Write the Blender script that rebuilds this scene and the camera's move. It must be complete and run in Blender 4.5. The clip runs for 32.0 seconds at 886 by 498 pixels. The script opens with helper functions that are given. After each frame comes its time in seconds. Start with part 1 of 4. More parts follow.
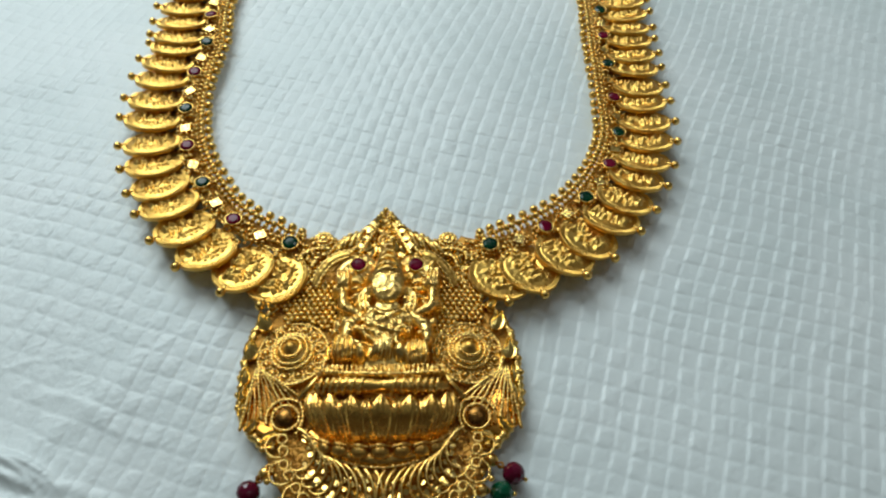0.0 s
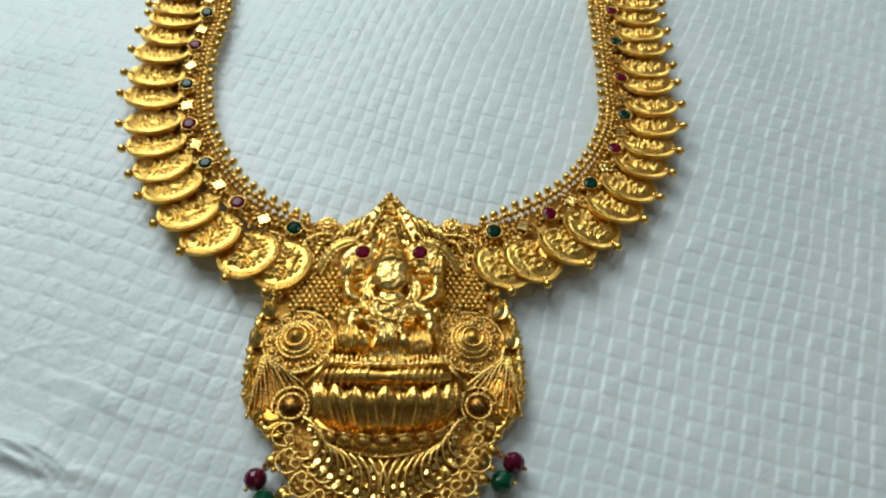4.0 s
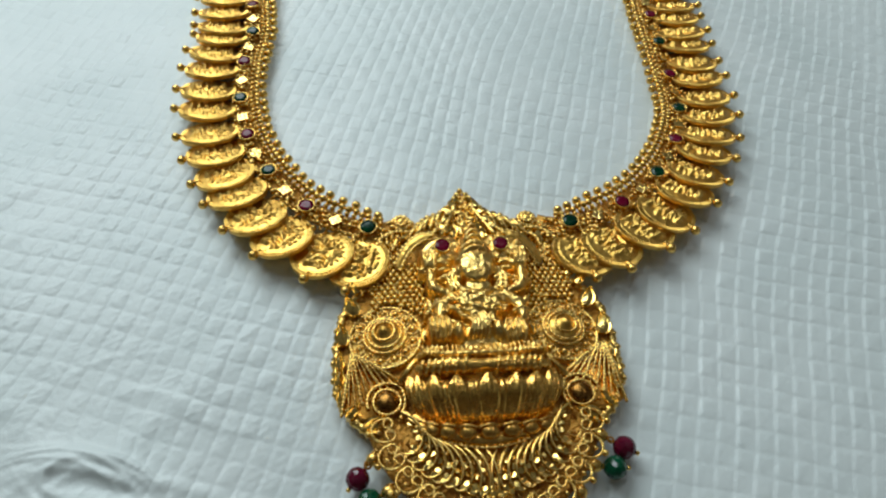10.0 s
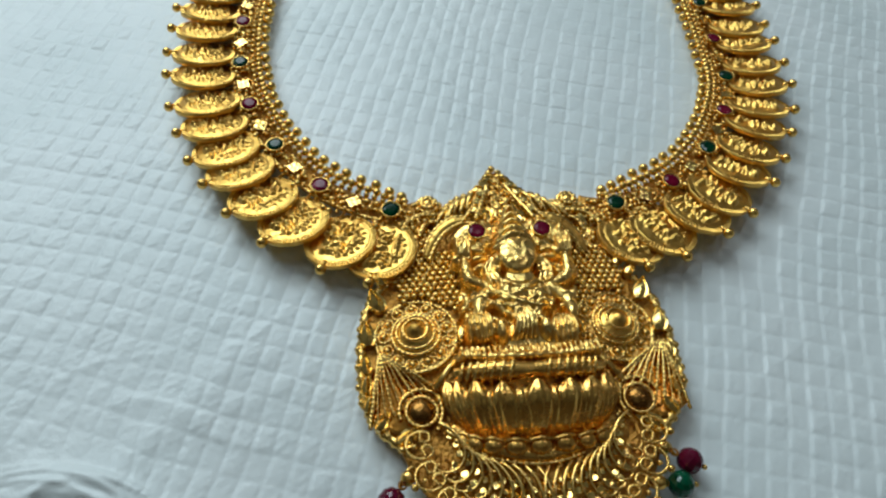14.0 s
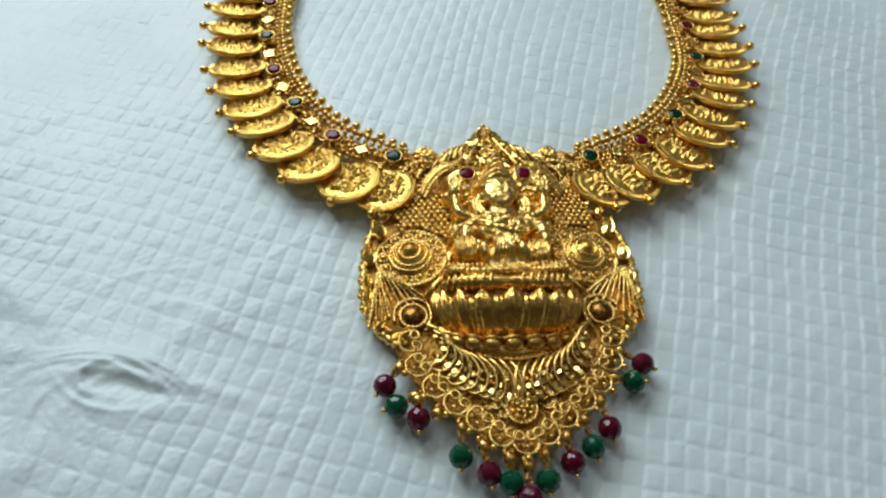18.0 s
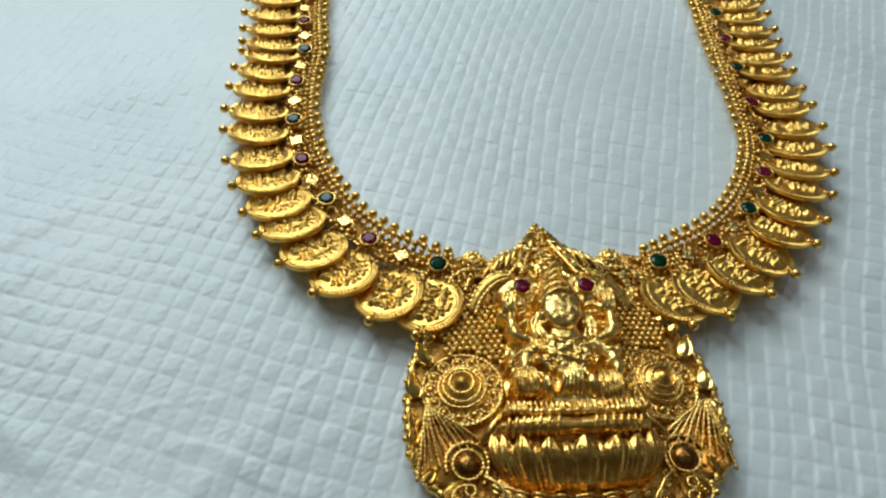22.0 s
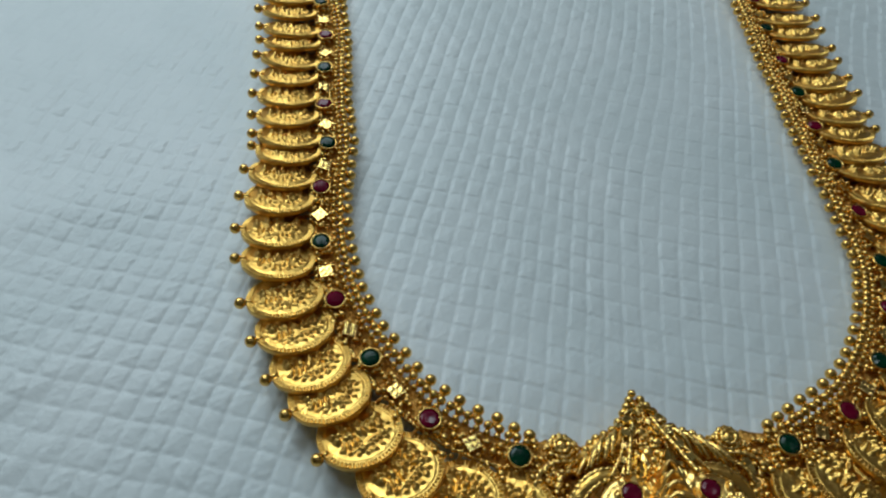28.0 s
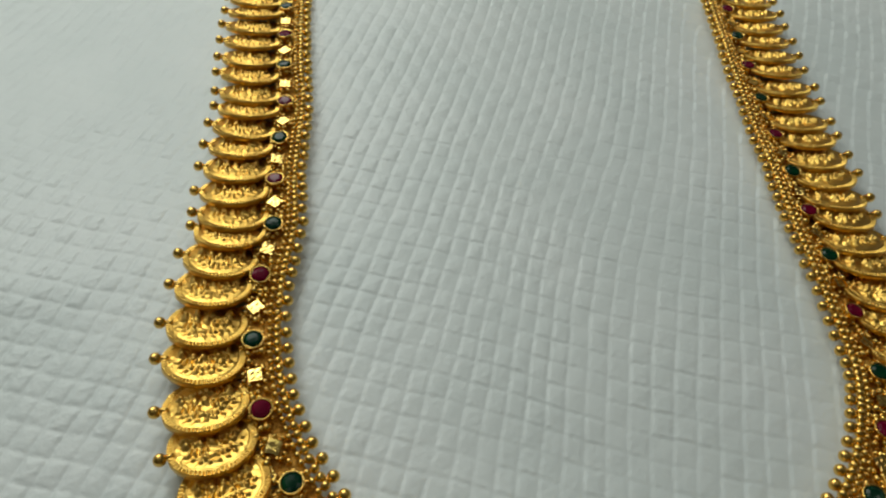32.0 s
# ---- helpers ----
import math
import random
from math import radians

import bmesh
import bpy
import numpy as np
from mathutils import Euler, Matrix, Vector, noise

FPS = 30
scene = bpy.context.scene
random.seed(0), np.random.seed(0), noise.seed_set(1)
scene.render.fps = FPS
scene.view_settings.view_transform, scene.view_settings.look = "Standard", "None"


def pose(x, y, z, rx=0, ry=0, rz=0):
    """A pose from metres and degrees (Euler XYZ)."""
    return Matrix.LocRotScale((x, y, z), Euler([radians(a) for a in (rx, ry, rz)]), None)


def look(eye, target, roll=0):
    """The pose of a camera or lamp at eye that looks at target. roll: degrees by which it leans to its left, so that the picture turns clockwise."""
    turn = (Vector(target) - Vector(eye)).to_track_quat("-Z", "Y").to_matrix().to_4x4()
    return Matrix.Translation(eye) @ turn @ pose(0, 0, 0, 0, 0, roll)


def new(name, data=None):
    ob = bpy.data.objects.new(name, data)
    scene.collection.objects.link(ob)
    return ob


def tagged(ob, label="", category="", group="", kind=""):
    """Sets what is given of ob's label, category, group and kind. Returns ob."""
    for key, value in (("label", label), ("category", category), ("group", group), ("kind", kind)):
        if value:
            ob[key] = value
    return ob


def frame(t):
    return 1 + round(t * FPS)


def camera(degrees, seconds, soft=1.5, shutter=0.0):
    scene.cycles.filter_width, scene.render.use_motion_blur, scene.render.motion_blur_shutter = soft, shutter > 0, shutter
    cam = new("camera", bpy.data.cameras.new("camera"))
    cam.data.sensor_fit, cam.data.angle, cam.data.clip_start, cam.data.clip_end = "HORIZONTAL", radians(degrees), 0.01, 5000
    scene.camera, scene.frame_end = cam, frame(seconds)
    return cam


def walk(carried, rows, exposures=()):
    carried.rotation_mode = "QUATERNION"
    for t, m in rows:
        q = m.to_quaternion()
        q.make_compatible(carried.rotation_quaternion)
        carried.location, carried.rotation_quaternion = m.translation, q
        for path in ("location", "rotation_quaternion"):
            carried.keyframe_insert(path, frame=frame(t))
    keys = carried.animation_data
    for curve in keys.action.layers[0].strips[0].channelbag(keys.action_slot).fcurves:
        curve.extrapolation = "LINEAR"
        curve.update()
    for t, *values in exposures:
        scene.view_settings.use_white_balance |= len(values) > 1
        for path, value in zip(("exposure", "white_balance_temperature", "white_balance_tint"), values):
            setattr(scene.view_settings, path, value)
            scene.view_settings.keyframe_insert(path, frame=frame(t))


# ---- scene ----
cam = camera(62.56, 32.0, soft=2.25)

# seconds, eye, target, roll
PATH = [
    (0, (0.00603, -0.10292, 0.12748), (0.01185, -0.01286, 0.00766), 3.25),
    (0.5, (0.00708, -0.09720, 0.12628), (0.01316, -0.00636, 0.00707), 2.91),
    (1, (0.00794, -0.09151, 0.12339), (0.01466, -0.00099, 0.00397), 2.76),
    (1.5, (0.00799, -0.09013, 0.12404), (0.01459, 0.00108, 0.00514), 2.89),
    (2, (0.00762, -0.08959, 0.12340), (0.01319, 0.00270, 0.00529), 2.29),
    (2.5, (0.00810, -0.09028, 0.12586), (0.01441, 0.00210, 0.00785), 2.65),
    (3, (0.00981, -0.09178, 0.12380), (0.01699, -0.00439, 0.00210), 3.25),
    (3.5, (0.00575, -0.09269, 0.13225), (0.01310, -0.01170, 0.00620), 4.89),
    (5.5, (0.00271, -0.10876, 0.13334), (0.00773, -0.02330, 0.01017), 3.87),
    (6, (0.00056, -0.10746, 0.13549), (0.00647, -0.01849, 0.01487), 3.37),
    (6.5, (-0.00130, -0.10157, 0.13604), (0.00427, -0.01001, 0.01736), 3.18),
    (7, (-0.00093, -0.10285, 0.13916), (0.00486, -0.00928, 0.02207), 3.05),
    (7.5, (-0.00011, -0.10767, 0.14160), (0.00546, -0.01266, 0.02566), 2.93),
    (8, (-0.00352, -0.11378, 0.14072), (0.00155, -0.01688, 0.02633), 2.74),
    (8.5, (-0.00480, -0.12218, 0.14530), (0.00185, -0.02336, 0.03264), 3.19),
    (9, (-0.00770, -0.11982, 0.14086), (-0.00025, -0.02363, 0.02600), 3.19),
    (9.5, (-0.01077, -0.11021, 0.13398), (-0.00006, -0.01751, 0.01654), 4.14),
    (10, (-0.01521, -0.10464, 0.12134), (-0.00480, -0.01380, 0.00243), 3.30),
    (10.5, (-0.01991, -0.10364, 0.11060), (-0.00661, -0.01462, -0.00939), 3.57),
    (11, (-0.02267, -0.09769, 0.10839), (-0.00742, -0.00857, -0.01130), 4.19),
    (11.5, (-0.02248, -0.09700, 0.10879), (-0.00746, -0.00969, -0.01226), 4.52),
    (12, (-0.02179, -0.09959, 0.11333), (-0.00739, -0.01276, -0.00814), 4.51),
    (12.5, (-0.01780, -0.09880, 0.11006), (-0.00176, -0.01171, -0.01100), 5.39),
    (13, (-0.01858, -0.09499, 0.10897), (-0.00415, -0.00813, -0.01247), 5.11),
    (13.5, (-0.02299, -0.08986, 0.10875), (-0.00993, -0.00325, -0.01302), 4.91),
    (14, (-0.02332, -0.09186, 0.10960), (-0.00924, -0.00621, -0.01273), 5.49),
    (14.5, (-0.02539, -0.08884, 0.10944), (-0.01222, -0.00377, -0.01340), 5.36),
    (16.5, (-0.02016, -0.09209, 0.10934), (-0.00652, -0.00414, -0.01140), 5.45),
    (17, (-0.02008, -0.09971, 0.11029), (-0.00742, -0.01205, -0.01077), 5.30),
    (17.5, (-0.02037, -0.11108, 0.11096), (-0.00817, -0.02293, -0.00979), 5.25),
    (18, (-0.02140, -0.11753, 0.11554), (-0.01010, -0.02735, -0.00380), 5.06),
    (18.5, (-0.02130, -0.12079, 0.11556), (-0.01048, -0.02926, -0.00279), 5.07),
    (19, (-0.01999, -0.12083, 0.11508), (-0.00934, -0.02779, -0.00210), 5.04),
    (19.5, (-0.01905, -0.12089, 0.11624), (-0.00891, -0.02648, 0.00012), 4.69),
    (20, (-0.01814, -0.11935, 0.11582), (-0.00829, -0.02504, -0.00041), 4.11),
    (20.5, (-0.01906, -0.11510, 0.11521), (-0.00967, -0.02131, -0.00148), 4.01),
    (21, (-0.02157, -0.10649, 0.11250), (-0.01430, -0.01254, -0.00421), 3.00),
    (21.5, (-0.02452, -0.09995, 0.11164), (-0.01552, -0.00600, -0.00495), 3.62),
    (22, (-0.02755, -0.09296, 0.11229), (-0.01816, 0.00135, -0.00398), 3.76),
    (22.5, (-0.02690, -0.08682, 0.11025), (-0.01652, 0.00801, -0.00551), 3.24),
    (23, (-0.02558, -0.08273, 0.11051), (-0.01433, 0.01153, -0.00562), 3.47),
    (23.5, (-0.02784, -0.07945, 0.10888), (-0.01641, 0.01471, -0.00732), 3.74),
    (24, (-0.02713, -0.07531, 0.10766), (-0.01444, 0.01836, -0.00881), 4.25),
    (24.5, (-0.02654, -0.06601, 0.10883), (-0.01404, 0.02677, -0.00837), 4.34),
    (26.5, (-0.02850, -0.05696, 0.11111), (-0.01651, 0.03768, -0.00465), 4.15),
    (27, (-0.03540, -0.05249, 0.10934), (-0.02167, 0.04135, -0.00688), 5.29),
    (27.5, (-0.03862, -0.05228, 0.10874), (-0.02412, 0.04104, -0.00779), 5.87),
    (28, (-0.04181, -0.05143, 0.10704), (-0.02648, 0.04147, -0.00972), 6.50),
    (28.5, (-0.04232, -0.05102, 0.10649), (-0.02694, 0.04140, -0.01065), 6.71),
    (29, (-0.04553, -0.04657, 0.10414), (-0.02978, 0.04542, -0.01329), 7.26),
    (29.5, (-0.04522, -0.04264, 0.10203), (-0.02832, 0.04901, -0.01550), 7.80),
    (30, (-0.04139, -0.04117, 0.10070), (-0.02449, 0.05095, -0.01646), 7.74),
    (30.5, (-0.03491, -0.04061, 0.10137), (-0.02059, 0.05232, -0.01550), 6.66),
    (31, (-0.03298, -0.03353, 0.10045), (-0.02101, 0.06087, -0.01550), 5.90),
    (31.5, (-0.03001, -0.02704, 0.10154), (-0.01962, 0.06870, -0.01347), 5.08),
    (32, (-0.02877, -0.03473, 0.10621), (-0.01680, 0.06248, -0.00740), 5.88),
]
EXPOSURES = [(0, -0.09, 6700, 10), (6, -0.08, 6700, 10), (7, -0.14, 6700, 10), (9, -0.13, 6700, 10), (11, -0.18, 6650, 10), (14.5, -0.21, 6350, 10), (17, -0.24, 6250, 10), (18, -0.02, 6500, 10), (19, 0.0, 6550, 10), (21, -0.1, 6600, 10), (23, -0.23, 6400, 10), (24.5, -0.34, 6300, 10), (26.5, -0.75, 6250, 10), (29, -0.74, 6350, 10), (30, -0.74, 6750, 10), (31, -0.72, 7200, 10), (32, -0.64, 7600, 12)]
walk(cam, [(t, look(eye, target, roll)) for t, eye, target, roll in PATH], EXPOSURES)

# ---- light ----
MM = 0.001
world = bpy.data.worlds.new("room_air")
scene.world = world
world.use_nodes = True
world.node_tree.nodes["Background"].inputs[0].default_value = (0.70, 0.78, 0.82, 1)
world.node_tree.nodes["Background"].inputs[1].default_value = 0.05


def area_lamp(name, eye, target, sx, sy, watts, colour):
    data = bpy.data.lights.new(name, "AREA")
    data.shape, data.size, data.size_y, data.energy, data.color = "RECTANGLE", sx, sy, watts, colour
    ob = new(name, data)
    ob.matrix_world = look(eye, target)
    return ob


# added lamp out of view, set low so that brightness falls off southwards
area_lamp("added_key_lamp", (-0.26, 0.55, 0.5), (0.0, 0.07, 0), 0.6, 0.38, 4.9, (0.80, 0.95, 1.0))
for lx, ly, watts in ((-0.9, 1.2, 4.2), (-0.5, 0.35, 2.6), (0.35, 1.1, 3.2), (1.1, 0.5, 1.7), (-0.9, -0.7, 0.3), (0.8, -0.8, 0.4)):
    area_lamp("ceiling_lamp", (lx, ly, 2.05), (lx, ly, 0), 0.22, 0.22, watts, (0.96, 0.93, 1.0) if lx > 1 else (0.81, 0.95, 1.0))


# ---- materials ----
def material(name):
    m = bpy.data.materials.new(name)
    m.use_nodes = True
    t = m.node_tree
    return m, t.nodes, t.links, t.nodes["Principled BSDF"]


def ramp(nodes, links, source, stops):
    r = nodes.new("ShaderNodeValToRGB")
    while len(r.color_ramp.elements) < len(stops):
        r.color_ramp.elements.new(0.5)
    for e, (at, colour) in zip(r.color_ramp.elements, stops):
        e.position, e.color = at, (*colour, 1)
    links.new(source, r.inputs[0])
    return r.outputs[0]


def noise_tex(nodes, links, scale, detail=3.0, coords="Object"):
    c = nodes.new("ShaderNodeTexCoord")
    n = nodes.new("ShaderNodeTexNoise")
    n.inputs["Scale"].default_value, n.inputs["Detail"].default_value = scale, detail
    links.new(c.outputs[coords], n.inputs["Vector"])
    return n.outputs["Fac"]


def gold(name, tone, rough, relief, scale, grain=0.0):
    """Yellow gold with fine hammered relief, slightly redder and duller in places."""
    m, nodes, links, b = material(name)
    b.inputs["Metallic"].default_value = 1.0
    wear = noise_tex(nodes, links, 420.0, 4)
    deep = tuple(v * k for v, k in zip(tone, (0.90, 0.81, 0.70)))
    links.new(ramp(nodes, links, wear, [(0.36, deep), (0.62, tone)]), b.inputs["Base Color"])
    rr = nodes.new("ShaderNodeMapRange")
    links.new(noise_tex(nodes, links, 900.0, 3), rr.inputs["Value"])
    rr.inputs["To Min"].default_value, rr.inputs["To Max"].default_value = rough * 0.7, rough * 1.45
    links.new(rr.outputs["Result"], b.inputs["Roughness"])
    bump = nodes.new("ShaderNodeBump")
    bump.inputs["Strength"].default_value, bump.inputs["Distance"].default_value = relief, 0.0002
    height = noise_tex(nodes, links, scale, 3)
    if grain:
        cells, c = nodes.new("ShaderNodeTexVoronoi"), nodes.new("ShaderNodeTexCoord")
        cells.inputs["Scale"].default_value = grain
        links.new(c.outputs["Object"], cells.inputs["Vector"])
        less = nodes.new("ShaderNodeMath")
        less.operation = "SUBTRACT"
        links.new(height, less.inputs[0])
        links.new(cells.outputs["Distance"], less.inputs[1])
        height = less.outputs[0]
        bump.inputs["Distance"].default_value = 0.0005
    links.new(height, bump.inputs["Height"])
    links.new(bump.outputs["Normal"], b.inputs["Normal"])
    return m


def glassy(name, colour, dark, rough, weight, sheen=0.24):
    """A cut or polished stone: deep colour with a clear glossy skin."""
    m, nodes, links, b = material(name)
    links.new(ramp(nodes, links, noise_tex(nodes, links, 300.0, 2), [(0.3, dark), (0.7, colour)]), b.inputs["Base Color"])
    b.inputs["Roughness"].default_value = rough
    b.inputs["Coat Weight"].default_value = sheen * 0.25
    b.inputs["Coat Roughness"].default_value = 0.06
    b.inputs["Transmission Weight"].default_value = weight
    b.inputs["IOR"].default_value = 1.5
    b.inputs["Specular IOR Level"].default_value = sheen
    return m


def cloth_material():
    m, nodes, links, b = material("quilted_cloth")
    big = noise_tex(nodes, links, 28.0, 5)
    links.new(ramp(nodes, links, big, [(0.3, (0.70, 0.76, 0.76)), (0.7, (0.80, 0.84, 0.84))]), b.inputs["Base Color"])
    b.inputs["Roughness"].default_value = 0.42
    b.inputs["Specular IOR Level"].default_value = 0.5
    b.inputs["Sheen Weight"].default_value = 0.15
    creases = nodes.new("ShaderNodeTexNoise")
    creases.noise_type = "RIDGED_MULTIFRACTAL"
    creases.inputs["Scale"].default_value, creases.inputs["Detail"].default_value = 260.0, 3.0
    links.new(nodes.new("ShaderNodeTexCoord").outputs["Object"], creases.inputs["Vector"])
    rough = nodes.new("ShaderNodeBump")
    rough.inputs["Strength"].default_value, rough.inputs["Distance"].default_value = 0.22, 0.00025
    links.new(creases.outputs["Fac"], rough.inputs["Height"])
    bump = nodes.new("ShaderNodeBump")
    bump.inputs["Strength"].default_value, bump.inputs["Distance"].default_value = 0.35, 0.0003
    links.new(noise_tex(nodes, links, 900.0, 5), bump.inputs["Height"])
    links.new(rough.outputs["Normal"], bump.inputs["Normal"])
    links.new(bump.outputs["Normal"], b.inputs["Normal"])
    return m


def plaster(name, colour):
    m, nodes, links, b = material(name)
    links.new(ramp(nodes, links, noise_tex(nodes, links, 3.0, 5), [(0.3, tuple(v * 0.9 for v in colour)), (0.7, colour)]), b.inputs["Base Color"])
    b.inputs["Roughness"].default_value = 0.85
    return m


GOLD = gold("polished_gold", (0.94, 0.62, 0.175), 0.24, 0.3, 1500.0)
SATIN = gold("struck_gold", (0.90, 0.565, 0.14), 0.29, 0.45, 1900.0)
# the red-brown that gold takes on in crevices, put into the base colour
SHADED = gold("shaded_gold", (0.68, 0.35, 0.075), 0.42, 0.8, 1800.0, 1100.0)
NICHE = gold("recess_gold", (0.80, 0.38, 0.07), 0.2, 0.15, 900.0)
FACET = gold("faceted_gold", (0.95, 0.68, 0.22), 0.15, 0.2, 2500.0)
RELIEF = gold("relief_gold", (0.97, 0.66, 0.21), 0.27, 0.5, 800.0)
# same gold, toned down to carry the bowl's dark, reddish reflections in its colour
THRONE_SHADED = gold("shaded_throne_gold", (0.88, 0.52, 0.13), 0.24, 0.3, 700.0)
BROWN = gold("browned_gold", (0.30, 0.145, 0.035), 0.25, 0.4, 900.0)
RED = glassy("red_stone", (0.20, 0.003, 0.025), (0.09, 0.001, 0.012), 0.15, 0.0)
GREEN = glassy("green_stone", (0.0, 0.045, 0.014), (0.0, 0.016, 0.009), 0.15, 0.0)
RED_BEAD = glassy("red_bead", (0.16, 0.004, 0.030), (0.10, 0.002, 0.018), 0.12, 0.2, 0.45)
GREEN_BEAD = glassy("green_bead", (0.0, 0.11, 0.048), (0.0, 0.07, 0.03), 0.12, 0.2, 0.45)
CLOTH = cloth_material()
WALL = plaster("wall_paint", (0.62, 0.60, 0.55))
CEILING = plaster("ceiling_paint", (0.72, 0.72, 0.70))
FLOOR = plaster("brown_floor", (0.36, 0.29, 0.22))
# made-up brown for the unseen south wall, sets how dark the gold's reflections get
SOUTH_BOUNCE = plaster("south_bounce_paint", (0.45, 0.36, 0.26))
# ---- building helpers ----
def flat(v):
    return tuple(float(c) for c in v)


def mesh_of(name, bm, mat, smooth=True):
    """A mesh from a bmesh in millimetres."""
    bmesh.ops.recalc_face_normals(bm, faces=bm.faces)
    me = bpy.data.meshes.new(name)
    bm.to_mesh(me)
    bm.free()
    me.transform(Matrix.Scale(MM, 4))
    me.materials.append(mat)
    if smooth:
        me.polygons.foreach_set("use_smooth", [True] * len(me.polygons))
    return me


def at(x, y, z, rx=0, ry=0, rz=0, s=1.0):
    """A pose in millimetres and degrees, with a scale."""
    return pose(x * MM, y * MM, z * MM, rx, ry, rz) @ Matrix.Scale(s, 4)


def place(name, me, parent, m=None, label="", kind=""):
    ob = new(name, me)
    ob.parent = parent
    if m is not None:
        ob.matrix_local = m
    return tagged(ob, label, kind=kind)


def part(name, bm, mat, parent, label="", m=None, smooth=True, kind=""):
    return place(name, mesh_of(name, bm, mat, smooth), parent, m, label, kind)


BALLS = {}


def add_ball(bm, c, r, seg=10, rings=7, squash=(1, 1, 1), turn=0.0):
    """A ball or egg round c, without bmesh operators, which slow down as the mesh grows."""
    if (seg, rings) not in BALLS:
        pts = [(0.0, 0.0, 1.0)]
        for i in range(1, rings):
            a = math.pi * i / rings
            pts += [(math.sin(a) * math.cos(2 * math.pi * j / seg), math.sin(a) * math.sin(2 * math.pi * j / seg), math.cos(a)) for j in range(seg)]
        pts.append((0.0, 0.0, -1.0))
        faces = [(0, 1 + j, 1 + (j + 1) % seg) for j in range(seg)]
        for i in range(rings - 2):
            k = 1 + i * seg
            faces += [(k + j, k + seg + j, k + seg + (j + 1) % seg, k + (j + 1) % seg) for j in range(seg)]
        k, last = 1 + (rings - 2) * seg, len(pts) - 1
        faces += [(k + j, last, k + (j + 1) % seg) for j in range(seg)]
        BALLS[seg, rings] = pts, faces
    pts, faces = BALLS[seg, rings]
    co, si = math.cos(turn), math.sin(turn)
    sx, sy, sz = (r * q for q in squash)
    made = [bm.verts.new((c[0] + co * x * sx - si * y * sy, c[1] + si * x * sx + co * y * sy, c[2] + z * sz)) for x, y, z in pts]
    for f in faces:
        bm.faces.new([made[k] for k in f])


def sweep(bm, pts, radius, sides=6, closed=False, rope=0.0, pitch=0.6, taper=None, wide=1.0):
    """A round wire along the points. rope: depth of the twist marks, pitch their length; taper: radius factors along the way."""
    p = np.array(pts, float)
    if rope:
        step = pitch / 3
        q = np.vstack([p, p[:1]]) if closed else p
        far = np.r_[0, np.cumsum(np.linalg.norm(np.diff(q, axis=0), axis=1))]
        n = max(4, int(far[-1] / step))
        even = np.linspace(0, far[-1], n, endpoint=not closed)
        p = np.stack([np.interp(even, far, q[:, k]) for k in range(3)], 1)
    n = len(p)
    tang = np.roll(p, -1, 0) - np.roll(p, 1, 0) if closed else np.gradient(p, axis=0)
    tang /= np.linalg.norm(tang, axis=1)[:, None] + 1e-9
    side = np.cross(tang, (0, 0, 1.0))
    weak = np.linalg.norm(side, axis=1) < 0.05
    side[weak] = np.cross(tang[weak], (0, 1.0, 0))
    side /= np.linalg.norm(side, axis=1)[:, None]
    up = np.cross(side, tang)
    rad = np.full(n, float(radius))
    if rope:
        rad *= 1 + rope * np.cos(np.arange(n) * 2 * np.pi / 3)
    if taper is not None:
        rad *= np.interp(np.linspace(0, 1, n), np.linspace(0, 1, len(taper)), taper)
    rows = []
    for k in range(n):
        row = []
        for j in range(sides):
            a = 2 * math.pi * j / sides
            row.append(bm.verts.new(flat(p[k] + rad[k] * (wide * math.cos(a) * side[k] + math.sin(a) * up[k]))))
        rows.append(row)
    for k in range(n if closed else n - 1):
        a, b = rows[k], rows[(k + 1) % n]
        for j in range(sides):
            bm.faces.new((a[j], a[(j + 1) % sides], b[(j + 1) % sides], b[j]))
    if not closed:
        bm.faces.new(rows[0][::-1])
        bm.faces.new(rows[-1])


def ring(cx, cy, z, r, n=24, a0=0.0, a1=360.0, squash=1.0):
    a = np.radians(np.linspace(a0, a1, n, endpoint=(a1 - a0) % 360 != 0))
    return np.stack([cx + r * np.cos(a), cy + squash * r * np.sin(a), np.full(n, z)], 1)


def lathe(bm, profile, seg=24, c=(0, 0, 0)):
    """A turned solid from (radius, height) pairs, bottom to top, closed at both ends."""
    rows = []
    for r, h in profile:
        rows.append([bm.verts.new((c[0] + r * math.cos(2 * math.pi * j / seg), c[1] + r * math.sin(2 * math.pi * j / seg), c[2] + h)) for j in range(seg)])
    for a, b in zip(rows[:-1], rows[1:]):
        for j in range(seg):
            bm.faces.new((a[j], a[(j + 1) % seg], b[(j + 1) % seg], b[j]))
    bm.faces.new(rows[0][::-1])
    bm.faces.new(rows[-1])


def slab(bm, outline, z0, z1, bevel=0.3, dome=0.0, centre=(0, 0)):
    """A plate with a softened upper edge from an outline in x, y. dome: how much its middle rises."""
    o = np.array(outline, float)
    c = np.array(centre, float) if centre is not None else o.mean(0)
    levels = [(1.0, z0), (1.0, z1 - bevel), (1 - bevel * 0.7 / 8, z1)]
    levels += [(k, z1 + dome * (1 - k * k)) for k in (0.8, 0.55, 0.3, 0.1)]
    rows = [[bm.verts.new((*flat(c + (p - c) * k), z)) for p in o] for k, z in levels]
    n = len(o)
    for a, b in zip(rows[:-1], rows[1:]):
        for j in range(n):
            bm.faces.new((a[j], a[(j + 1) % n], b[(j + 1) % n], b[j]))
    bm.faces.new(rows[0][::-1])
    bm.faces.new(rows[-1])


